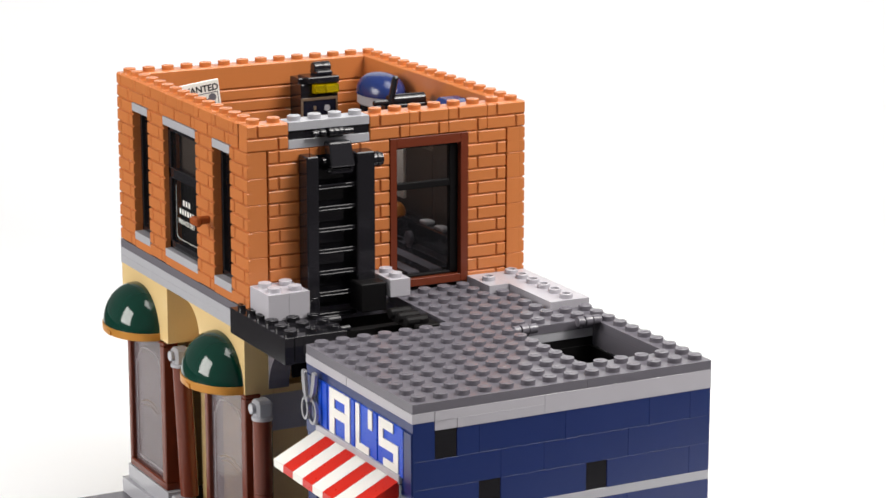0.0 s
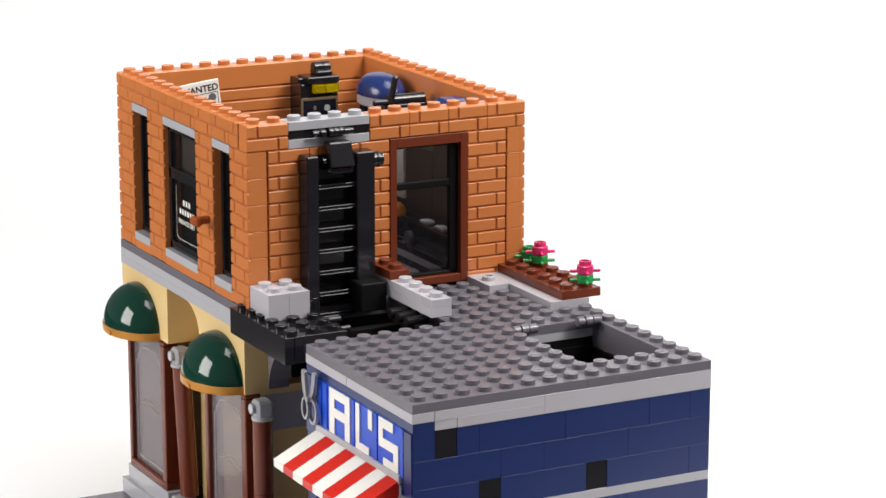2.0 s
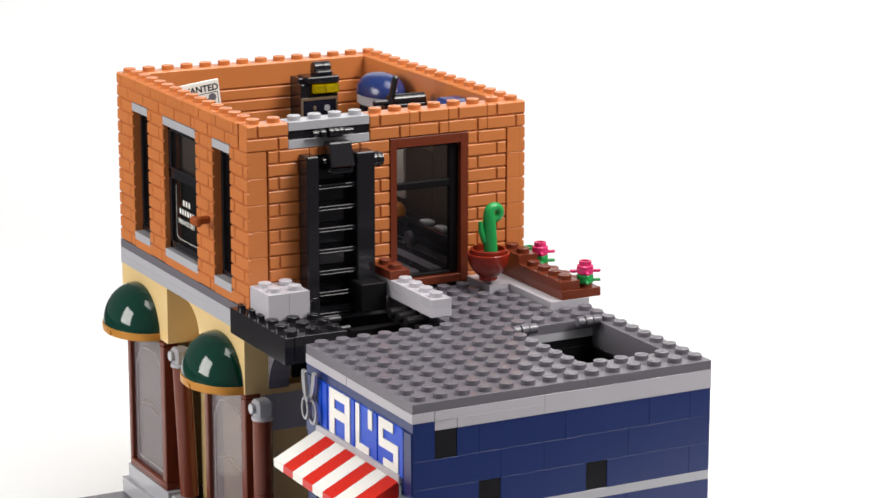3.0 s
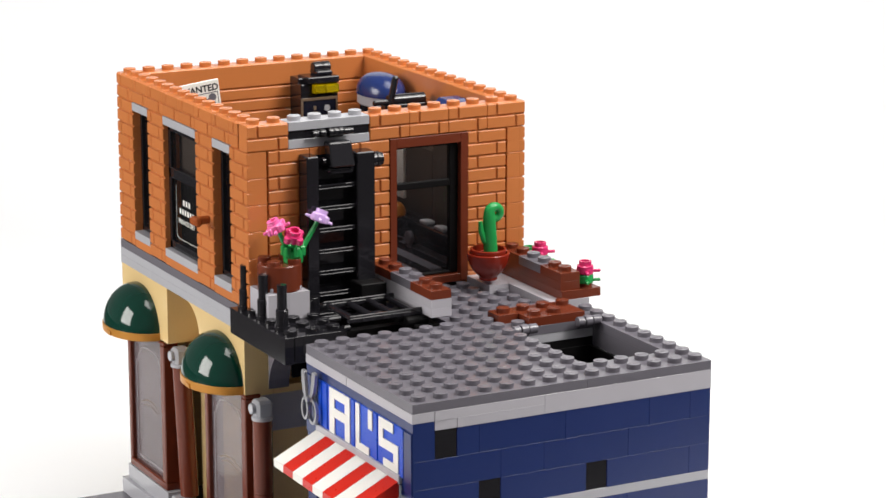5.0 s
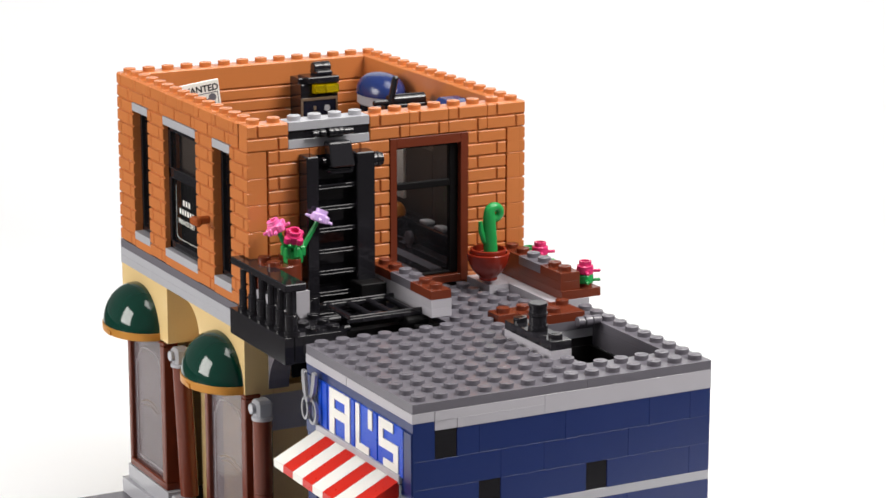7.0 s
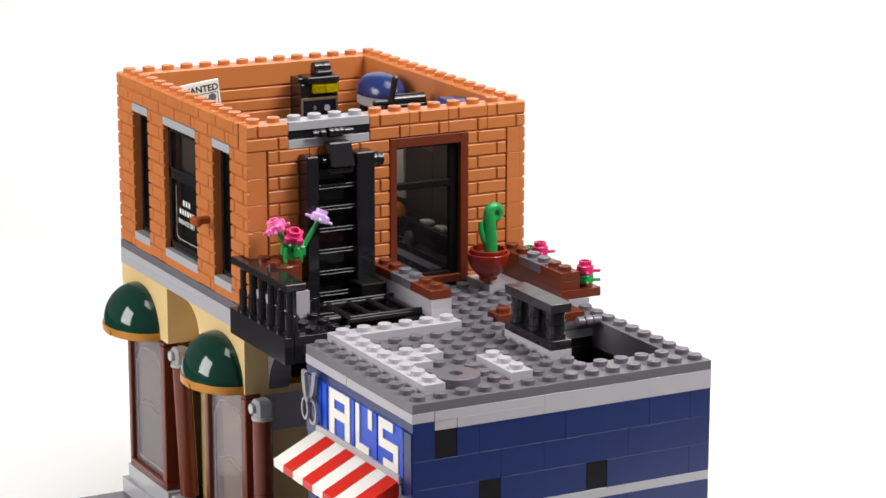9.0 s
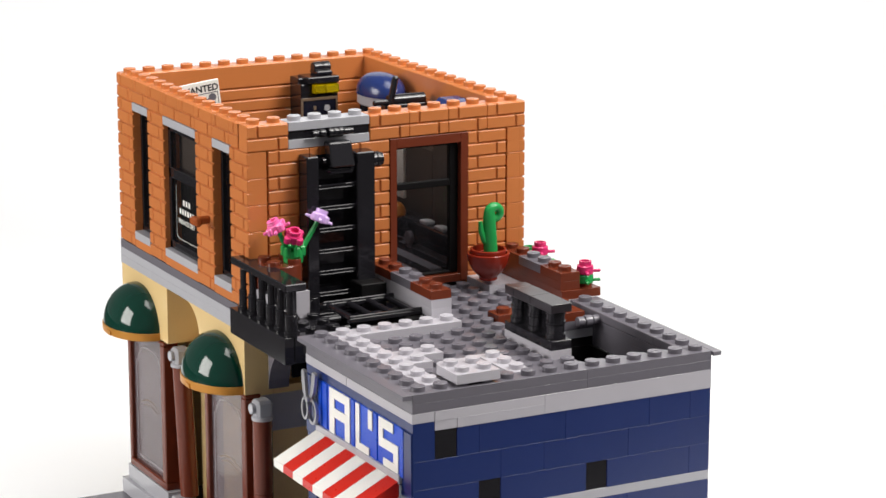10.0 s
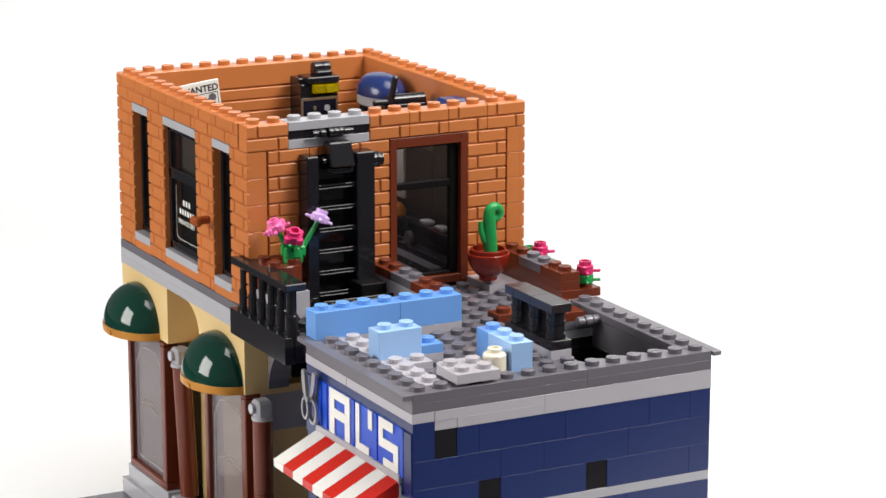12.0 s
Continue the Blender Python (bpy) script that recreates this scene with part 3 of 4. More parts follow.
    # hanging scissors
    bm = bmesh.new()
    ribbon(bm, [(0.55, 11.86), (0.54, 11.78), (0.58, 11.4), (0.66, 11.0), (0.74, 10.75), (0.9, 10.5)], [0.2, 0.32, 0.34, 0.28, 0.2, 0.14], -0.42, -0.28)
    ribbon(bm, [(1.36, 11.9), (1.35, 11.83), (1.3, 11.45), (1.17, 11.05), (1.03, 10.78), (0.9, 10.6)], [0.2, 0.3, 0.32, 0.27, 0.2, 0.14], -0.3, -0.16)
    turned(bm, 0.92, 10.66, [(0.1, -0.45), (0.13, -0.44), (0.13, -0.2), (0.1, -0.18)], 12, "y")
    for cx, cz, rx, rz, y0 in ((0.68, 10.2, 0.28, 0.44, -0.42), (1.16, 10.14, 0.38, 0.5, -0.3)):
        ribbon(bm, [(cx + rx * math.cos(radians(t)), cz + rz * math.sin(radians(t))) for t in range(0, 361, 15)], 0.12, y0, y0 + 0.14)
    part("scissors", bm, SILVER, h, "silver grey scissors hung as a sign")
    return h


barber_shop()


# ---- street base ----
def base():
    b = thing("baseplate", "grey toy baseplate with a smooth pavement in front of the shops", "baseplate", (0, -8, GROUND))
    put("plate", piece_mesh(32, 24, 0.4, DGREY, False), b, 0, 0, 0)
    for i in range(8):
        put("tile", piece_mesh(4, 7.6, 0.4, DGREY, False), b, i * 4, 0.4, 0.4)
    put("plate", piece_mesh(32, 16, 0.4, DGREY, False), b, 0, 8, 0.4)


base()


# ---- balcony platform and fire escape ----
def balcony():
    h = thing("balcony_platform", "black studded balcony platform over the passage", "balcony", (14.8, -0.45, -9.6))
    put("slab", piece_mesh(6, 0.46, 1.19, BLACK, [(i + 0.5, 0.5) for i in range(6)]), h, 0, 0, 0)
    put("slab", piece_mesh(4.75, 2.5, 1.2, BLACK, [(i + 0.25, j + 0.5) for i in range(1, 5) for j in (0.55, 1.55) if i + j > 2]), h, 1.25, 0.47, 0)
    put("well_floor", piece_mesh(4.9, 4.6, 0.3, DULL_SHADE_BLACK, False), h, 1.25, 2.9, -0.5, label="black floor of the stair opening")
    # thin dark sheet added so the opening reads black, covers the lit tan wall
    put("well_side", piece_mesh(0.14, 5.2, 3.4, DULL_SHADE_BLACK, False), h, 0.56, 2.72, -2.3, label="black sheet added over the tan wall to darken the stair opening")
    put("beam", piece_mesh(0.5, 4.0, 0.6, DULL_SHADE_BLACK, False), h, 3.7, 3.2, 0.0, label="dull black beam in the stair opening")
    bm = bmesh.new()
    pts = [(1.25, -0.02), (4.2, -0.02)] + [(4.2 - 2.95 * math.sin(radians(a)), -0.02 - 2.5 * (1 - math.cos(radians(a)))) for a in range(10, 90, 10)] + [(1.25, -2.5)]
    a = ring(bm, [(x, 1.3, z) for x, z in pts])
    b = ring(bm, [(x, 2.3, z) for x, z in pts])
    bm.faces.new(a), bm.faces.new(b[::-1])
    for i in range(len(pts)):
        j = (i + 1) % len(pts)
        bm.faces.new((a[i], a[j], b[j], b[i]))
    bmesh.ops.recalc_face_normals(bm, faces=bm.faces)
    part("bracket", bm, DGREY, h, "dark grey curved bracket")
    for (y, x) in ((3.3, 3.6), (3.0, 5.2)):
        bm = bmesh.new()
        turned(bm, x, 1.05, [(0.12, y - 0.5), (0.15, y - 0.45), (0.15, y + 0.45), (0.12, y + 0.5)], 12, "y")
        part("pin", bm, BLACK, h)
    return h


balcony()


def fire_escape():
    h = thing("fire_escape_ladder", "black toy fire escape ladder clipped to the orange wall", "ladder", (16, 0, -8.75))
    for y0, y1 in ((2.45, 3.04), (4.9, 5.8)):
        bm = bmesh.new()
        box(bm, 0.04, y0, 0.1, 0.95, y1, 7.3, 0.05)
        box(bm, 0.04, y0 + 0.2, -0.0, 0.97, y1 - 0.1, 0.9, 0.05)
        part("side_rail", bm, BLACK, h)
    for i in range(-1, 6):
        bm = bmesh.new()
        z = 0.95 + i * 0.98
        box(bm, 0.45, 3.02, z - 0.09, 0.78, 4.92, z + 0.05, 0.01)
        box(bm, 0.76, 3.05, z - 0.1, 0.9, 4.7, z - 0.03, 0.022)
        box(bm, 0.7, 3.05, z + 0.03, 0.82, 4.86, z + 0.1, 0.022)
        part("rung", bm, BLACK, h)
    bm = bmesh.new()
    box(bm, 0.1, 3.0, 0.2, 0.2, 4.95, 7.2, 0.02)
    part("back_plate", bm, BLACK, h)
    bm = bmesh.new()
    box(bm, 0.5, 3.58, 6.75, 1.12, 4.76, 7.82, 0.06)
    for v in bm.verts:
        v.co.x -= (v.co.z - 6.75) * 0.3
        v.co.y += (4.2 - v.co.y) * (v.co.z - 6.75) * 0.06
    hinge = part("hinge", bm, BLACK, h, "black hinge block")
    bm = bmesh.new()
    box(bm, 0.42, 3.62, 6.42, 0.98, 4.66, 6.56, 0.03)
    turned(bm, 0.8, 6.6, [(0.1, 3.5), (0.1, 4.75)], 12, "y")
    put("lip", finish("lip", bm, BLACK), hinge)
    for y in (3.32, 4.86):
        bm = bmesh.new()
        turned(bm, 0.62, 7.0, [(0.13, y), (0.16, y + 0.02), (0.16, y + 0.16), (0.13, y + 0.18)], 14, "y")
        put("pivot", finish("pivot", bm, BLACK), hinge)
    bm = bmesh.new()
    for y0, y1, r in ((5.78, 5.98, 0.34), (6.0, 6.16, 0.36), (6.18, 6.3, 0.3)):
        turned(bm, 0.6, 6.85, [(r - 0.03, y0), (r, y0 + 0.02), (r, y1 - 0.02), (r - 0.03, y1)], 20, "y")
    part("pin", bm, BLACK, h)
    return h


fire_escape()

# landing bits already lying by the wall
bm = bmesh.new()
box(bm, 0, 0, 0, 2.6, 1.1, 0.35)
for i in range(3):
    turned(bm, 0.4 + i * 0.8, 0.45, [(0.2, -0.3), (0.24, -0.25), (0.24, 0.7), (0.2, 0.75)], 12, "y")
stud(bm, 0.6, 0.5, 0.35), stud(bm, 2.0, 0.5, 0.35)
solo("hinge_plate", finish("hinge_plate", bm, DULL_SHADE_BLACK), (19.1, 5.5, -8.74), "black hinge plate with clips beside the stair opening", "toy brick")
bm = bmesh.new()
box(bm, 0, 0, 0, 1.2, 1.28, 1.3, 0.05)
solo("slope_brick", finish("slope_brick", bm, DULL_SHADE_BLACK), (16.6, 4.66, -8.6), "black brick standing beside the ladder foot", "toy brick")


# ---- inside the office ----
def office():
    c = thing("filing_machine", "black toy machine with yellow glass and a printed panel", "machine", (1.1, 8.6, -8.0))
    bm = bmesh.new()
    box(bm, 0.4, 0.1, 0, 1.6, 2.14, 7.05, 0.05)
    box(bm, 0.2, 0.12, 0, 1.2, 0.6, 7.3, 0.05)
    part("body", bm, BLACK, c)
    bm = bmesh.new()
    box(bm, 0.5, 0.4, 7.06, 1.78, 2.14, 7.4, 0.05)
    part("cap", bm, BLACK, c)
    bm = bmesh.new()
    box(bm, 0.5, 1.08, 7.4, 1.4, 1.95, 7.62, 0.06)
    turned(bm, 0.9, 7.75, [(0.24, 1.06), (0.28, 1.1), (0.28, 1.46), (0.24, 1.5), (0.24, 1.54), (0.28, 1.58), (0.28, 1.94), (0.24, 1.98)], 16, "y")
    part("top_piece", bm, BLACK, c)
    for y0 in (0.68, 1.36):
        bm = bmesh.new()
        pts = [(1.62, 6.6), (1.9, 6.6), (1.92, 6.66), (1.88, 6.98), (1.62, 7.02)]
        a = ring(bm, [(x, y0 + 0.01, z) for x, z in pts])
        e = ring(bm, [(x, y0 + 0.69, z) for x, z in pts])
        bm.faces.new(a), bm.faces.new(e)
        for i in range(5):
            bm.faces.new((a[i], a[(i + 1) % 5], e[(i + 1) % 5], e[i]))
        bmesh.ops.recalc_face_normals(bm, faces=bm.faces)
        part("lens", bm, YELLOW, c, "clear yellow slope")
    bm = bmesh.new()
    box(bm, 1.6, 0.02, 3.6, 1.75, 2.02, 6.38, 0.04)
    p = part("panel", bm, PANEL, c, "near-black blue printed panel")
    bm = bmesh.new()
    for y0, y1, z0, z1 in ((0.02, 2.02, 6.24, 6.38), (0.02, 0.14, 3.6, 6.24), (1.93, 2.02, 3.6, 6.24), (0.6, 0.95, 5.5, 5.66), (0.7, 0.85, 5.75, 5.95)):
        box(bm, 1.74, y0, z0, 1.78, y1, z1, 0.01)
    put("print", finish("print", bm, BRONZE), p, label="grey-brown printed frame and marks")
    bm = bmesh.new()
    turned(bm, 1.45, 5.82, [(0.16, 1.74), (0.16, 1.78)], 16, "x")
    put("dial", finish("dial", bm, LGREY), p, label="small pale dial")
    d = thing("armchair", "dark blue domed chair back with a grey band and black bars", "chair", (5.2, 11.9, -7.8))
    bm = bmesh.new()
    turned(bm, 0, 0, [(1.0, 6.55)] + [(math.cos(radians(a)) ** 0.8, 6.6 + 1.0 * math.sin(radians(a))) for a in range(4, 90, 6)] + [(0, 7.6)], 40)
    bm.transform(Matrix.Diagonal((1.7, 1.1, 1, 1)))
    part("back_shell", bm, NAVY, d)
    bm = bmesh.new()
    turned(bm, 0, 0, [(0.95, 6.05), (1.0, 6.1), (1.0, 6.52), (0.95, 6.54)], 30)
    bm.transform(Matrix.Diagonal((1.65, 1.06, 1, 1)))
    part("band", bm, LGREY, d, "light grey band")
    bm = bmesh.new()
    box(bm, -1.2, -0.6, -0.2, 1.2, 0.8, 6.05, 0.05)
    part("base", bm, BLACK, d)
    bm = bmesh.new()
    turned(bm, 3.4, 6.84, [(0.28, -1.3), (0.3, -1.27), (0.3, 0.6), (0.28, 0.63)], 20, "y")
    box(bm, 3.1, -1.57, 6.3, 3.7, 0.73, 6.7, 0.06)
    box(bm, 1.0, 0.03, 5.4, 3.6, 0.73, 5.9, 0.06)
    box(bm, 3.2, 0.13, 5.5, 3.6, 0.63, 6.4, 0.06)
    part("bar", bm, BLACK, d, "glossy black round bar")
    bm = bmesh.new()
    box(bm, 3.5, -1.45, 6.7, 3.8, -1.15, 8.08, 0.1)
    box(bm, 3.45, -2.2, 6.7, 3.7, -1.17, 6.95, 0.06)
    for v in bm.verts:
        v.co.y += max(0, v.co.z - 6.75) * 0.22
    part("lever", bm, BLACK, d, "upright black lever")
    s = thing("cabinet", "tall dark taupe cabinet along the rear office wall", "cabinet", (5.0, 11.6, -8.0))
    bm = bmesh.new()
    box(bm, 0, 0.5, 0, 5.5, 1.35, 4.9)
    box(bm, 5.52, 0.5, 0, 9.8, 1.35, 6.1)
    part("body", bm, TAUPE, s)
    for x0, x1, z1 in ((2.7, 5.5, 4.8), (5.55, 9.6, 6.0)):
        bm = bmesh.new()
        box(bm, x0, 0.42, 1.35, x1, 0.52, z1, 0.03)
        part("door", bm, TAUPE, s)
    bm = bmesh.new()
    box(bm, 0.3, 0.3, 0.0, 9.6, 0.5, 1.2, 0.03)
    part("plinth", bm, BLACK, s)
    # white panel added to imitate a pale reflection in the roof door's glass
    bm = bmesh.new()
    box(bm, 1.6, 0.3, 1.9, 2.6, 0.5, 4.35, 0.03)
    part("side_panel", bm, WHITE, s, "pale upright panel added as a reflection in the door glass")
    t2 = thing("side_table", "low black side table with grey tiles on it", "table", (9.4, 10.6, -8.0))
    bm = bmesh.new()
    box(bm, 0, 0.3, 1.3, 5.0, 1.0, 1.5, 0.04)
    for x in (0.2, 4.6):
        box(bm, x, 0.4, 0.0, x + 0.25, 0.9, 1.3, 0.04)
    part("top", bm, BLACK, t2)
    for x, w in ((1.7, 0.7), (3.2, 0.9)):
        bm = bmesh.new()
        box(bm, x, 0.4, 1.5, x + w, 0.9, 1.68, 0.04)
        part("tile", bm, LGREY, t2, "light grey tile")
    bm = bmesh.new()
    turned(bm, 0.8, 0.6, [(0.3, 0.2), (0.34, 0.24), (0.34, 0.4), (0.3, 0.44)], 18, "y")
    box(bm, 0.6, 0.24, 0, 1.0, 0.4, 0.4, 0.04)
    part("drum", bm, DGREY, t2, "dark grey round piece")
    l2 = thing("desk_lamp", "small amber-gold lamp on a black stem in the office", "lamp", (8.45, 11.0, -8.0))
    bm = bmesh.new()
    turned(bm, 0, 0, [(0.4, 0), (0.45, 0.05), (0.45, 0.15), (0.1, 0.2), (0.1, 1.25)], 18)
    part("stem", bm, BLACK, l2)
    bm = bmesh.new()
    turned(bm, 0, 0, [(0.1, 1.2), (0.5, 1.3), (0.58, 1.4), (0.56, 1.6), (0.48, 1.8), (0.34, 1.95), (0.18, 2.02), (0.0, 2.05)], 24)
    part("shade", bm, AMBER, l2, "amber-gold rounded shade")
    w2 = thing("cushion", "dark blue cushion piece by the rear wall", "cushion", (10.5, 12.1, -8.0))
    bm = bmesh.new()
    box(bm, 0.9, -0.5, 6.7, 2.1, 0.85, 7.62, 0.2)
    part("pad", bm, NAVY, w2)
    bm = bmesh.new()
    box(bm, 1.4, 0.62, 0.0, 1.8, 0.85, 6.75, 0.02)
    part("foot", bm, BLACK, w2)
    fl = thing("office_floor", "black and grey striped office floor tiles", "floor tiles", (1.1, 1.1, -8.0))
    for i in range(11):
        for k in range(18):
            put("tile", piece_mesh(1.2, 0.6, 0.12, BLACK if k % 2 else DGREY, False), fl, 0.3 + i * 1.2, 0.3 + k * 0.6, 0.0)
    k2 = thing("cabinet", "low black cabinet along the end wall", "cabinet", (1.1, 1.6, -8.0))
    bm = bmesh.new()
    box(bm, 0, 0, 0, 1.1, 6.2, 3.9)
    part("body", bm, BLACK, k2)
    for i in range(3):
        bm = bmesh.new()
        box(bm, 1.1, 0.15 + i * 2.0, 0.3, 1.2, 2.0 + i * 2.0, 3.6, 0.03)
        part("door", bm, BLACK, k2)
    f = thing("wanted_poster", "white printed wanted poster leaning in the office", "poster", (3.6, 1.55, -8.0))
    bm = bmesh.new()
    box(bm, 0, -1.15, -0.95, 0.12, 1.08, 0.81, 0.02)
    rot = put("sheet", finish("sheet", bm, PAPER), f, rx=6.5, y=1.3, z=7.0)
    bm = bmesh.new()
    box(bm, -0.1, 0.9, 0.0, 0.0, 1.9, 6.9, 0.02)
    part("stand", bm, BLACK, f)
    lettering("writing", "WANTED", 0.45, INK, rot, 0.125, -0.93, 0.3, 90, 90, "black printed heading", 0.004, 0.012)
    bm = bmesh.new()
    for y0, y1, z0, z1 in ((-0.3, 0.98, 0.18, 0.22), (-0.3, -0.26, -0.9, 0.18), (0.94, 0.98, -0.9, 0.18)):
        box(bm, 0.12, y0, z0, 0.13, y1, z1, 0.001)
    turned(bm, 0.66, -0.04, [(0.2, 0.12), (0.2, 0.132)], 20, "x")
    turned(bm, 0.5, -0.35, [(0.3, 0.12), (0.3, 0.13)], 20, "x")
    put("print", finish("print", bm, DGREY), rot, label="plain grey printed shape in a frame")


office()

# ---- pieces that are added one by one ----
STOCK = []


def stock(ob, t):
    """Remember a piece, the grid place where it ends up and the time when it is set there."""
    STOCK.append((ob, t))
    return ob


def plate(nx, ny, mat, at, t, label, h=0.4, studs=True, group="", hollow=False, name="toy_plate"):
    ob = solo(name, piece_mesh(nx, ny, h, mat, studs, hollow), at, label, "toy brick", group)
    return stock(ob, t) if t > 0 else ob


def blossom(bm, c, up, s, knobs=True, bars=0.74):
    """A flower plate seen at a tilt: a notched hub with four bar petals, its axis along up."""
    n = bmesh.new()
    turned(n, 0, 0, [(0.36, 0), (0.4, 0.04), (0.4, 0.38), (0.36, 0.42), (0.3, 0.42), (0.3, 0.62), (0.2, 0.62), (0.19, 0.4)], 16)
    for a in range(4):
        t = radians(90 * a + 25)
        if knobs:
            turned(n, 0.4 * math.cos(t), 0.4 * math.sin(t), [(0.15, 0.03), (0.18, 0.07), (0.18, 0.33), (0.15, 0.37)], 10)
        if bars < 0.4:
            continue
        k = n.verts[:]
        box(n, 0.35, -0.08, 0.06, bars, 0.08, 0.2, 0.03)
        bmesh.ops.rotate(n, verts=[v for v in n.verts if v not in k], cent=(0, 0, 0), matrix=Matrix.Rotation(radians(90 * a + 70), 3, "Z"))
    n.transform(Matrix.Translation(c) @ Vector(up).to_track_quat("Z", "Y").to_matrix().to_4x4() @ Matrix.Scale(s, 4))
    me = bpy.data.meshes.new("petals")
    n.to_mesh(me)
    n.free()
    bm.from_mesh(me)
    bpy.data.meshes.remove(me)


# terrace: L of pale plates by the rear, there from the start
plate(2.2, 1.03, PALE, (16, 10.97, -8.4), 0, "pale grey plate on the terrace by the wall", studs=[(1.21, 0.5)], hollow=True)
plate(6.0, 2, PALE, (16.03, 12, -8.4), 0, "pale grey plate along the rear of the terrace", studs=[(0.52 + i * 1.01, 1.03) for i in range(6)], hollow=True)
# parapet of pale bricks beside the stair opening
plate(2, 1, PALE, (16, 6.02, -8), 0, "pale grey brick standing beside the roof door", h=0.8)
plate(4, 1, PALE, (18, 6.02, -8), 0.4, "pale grey plate in the terrace parapet")
plate(1, 1, PALE, (21, 6.02, -7.6), 0.65, "small pale grey plate at the parapet's end")
plate(3, 1, PALE, (18, 6.02, -7.6), 0.75, "pale grey plate on the terrace parapet")
plate(2, 1, BROWN, (16, 6, -7.2), 0.95, "reddish-brown plate on the parapet by the door")
plate(2, 1, DGREY, (18, 6.02, -7.2), 3.7, "grey plate on the parapet")
plate(2, 1, BROWN, (20, 6, -7.2), 3.95, "reddish-brown plate at the parapet's end")
# rear planter
plate(6, 2, BROWN, (16, 12.6, -8), 1.2, "reddish-brown planter base plate at the terrace's rear")
for (x, y) in ((16.35, 14.1), (17.35, 14.1), (21.45, 14.1)):
    bm = bmesh.new()
    blossom(bm, (0, 0, 0), (0, 0, 1), 0.95, False)
    stock(solo("plant_leaves", finish("plant_leaves", bm, GREEN), (x, y, -7.6 + 0.14), "bright green leaf plate on the planter", "toy plant", "planter plants"), 1.45)
for (x, y) in ((17.35, 14.1), (21.45, 14.1)):
    bm = bmesh.new()
    blossom(bm, (0, 0, 0), (0, 0, 1), 0.95, False)
    stock(solo("flower", finish("flower", bm, MAGENTA), (x, y, -7.6 + 0.56), "magenta toy flower on green leaves", "toy flower", "planter flowers"), 1.75)
plate(3.85, 1, BROWN, (18, 12.6, -7.6), 2.25, "reddish-brown plate on the planter base", studs=[(0.5, 0.5), (1.5, 0.5), (2.45, 0.5), (3.35, 0.5)])
plate(2, 1, BROWN, (16, 12.6, -7.6), 2.4, "reddish-brown brick on the planter", h=0.8)
plate(2, 1, DGREY, (18, 12.6, -7.2), 3.55, "grey plate on the planter wall")
plate(1.85, 1, BROWN, (20, 12.6, -7.2), 3.6, "reddish-brown plate on the planter wall", studs=[(0.45, 0.5), (1.35, 0.5)])


def pot():
    p = thing("flower_pot", "dark red flower pot with a rounded bowl on the terrace", "flower pot", (17.75, 11.15, -7.8))
    bm = bmesh.new()
    turned(bm, 0, 0, [(0.4, 0), (0.42, 0.02), (0.42, 0.14), (0.46, 0.2), (0.6, 0.32), (0.74, 0.48), (0.86, 0.68), (0.94, 0.9), (0.98, 1.12), (0.99, 1.24), (0.97, 1.27), (0.88, 1.27), (0.86, 1.05), (0.0, 1.0)], 32)
    part("bowl", bm, POTRED, p)
    bm = bmesh.new()
    turned(bm, 0, 0, [(0.7, 1.05), (0.8, 1.08), (0.84, 1.42), (0.82, 1.46), (0.74, 1.46), (0.7, 1.2), (0, 1.15)], 28)
    part("inner_ring", bm, POTRED, p)
    stock(p, 2.55)


pot()


def tube(bm, pts, rads, n=12):
    """A bent tube through points."""
    rows = []
    for i, p in enumerate(pts):
        a, b = Vector(pts[max(i - 1, 0)]), Vector(pts[min(i + 1, len(pts) - 1)])
        d = (b - a).normalized()
        u = d.cross(Vector((1.0, 0.0, 0.0))).normalized()
        w = d.cross(u)
        rows.append(ring(bm, [Vector(p) + rads[i] * (math.cos(2 * math.pi * k / n) * u + math.sin(2 * math.pi * k / n) * w) for k in range(n)]))
    for p, q in zip(rows, rows[1:]):
        for k in range(n):
            f = bm.faces.new((p[k], p[(k + 1) % n], q[(k + 1) % n], q[k]))
            f.smooth = True
    bm.faces.new(rows[0][::-1]), bm.faces.new(rows[-1])
    bmesh.ops.recalc_face_normals(bm, faces=bm.faces)


def cactus():
    p = thing("plant_shoot", "curled bright green plant shoot in the red pot", "toy plant", (17.75, 11.26, -6.7))
    bm = bmesh.new()
    pts = [(0, 0.02, 0), (0, -0.02, 0.8), (0, -0.06, 1.5), (0, -0.07, 1.8)]
    pts += [(0, 0.2 - 0.27 * math.cos(radians(a)), 1.98 + 0.28 * math.sin(radians(a))) for a in range(0, 286, 15)]
    tube(bm, pts, [0.33, 0.32, 0.3, 0.29] + [0.27 - 0.006 * k for k in range(20)], 16)
    part("stem", bm, GREEN, p)
    bm = bmesh.new()
    tube(bm, [(0, -0.1, 0.4), (0, -0.36, 0.8), (0, -0.5, 1.2), (0, -0.53, 1.65)], [0.14, 0.14, 0.14, 0.1], 10)
    part("side_shoot", bm, GREEN, p)
    stock(p, 2.8)


cactus()
# worn brown plates by the roof opening
plate(2, 2.8, BROWN, (22, 9.8, -8.4), 3.15, "reddish-brown plate beside the roof opening", studs=[(0.5, 0.5), (1.5, 0.5), (0.5, 1.5), (1.5, 1.5), (0.5, 2.5)])
plate(1, 1, BROWN, (22, 8.8, -8.4), 3.15, "small reddish-brown plate beside the roof opening")

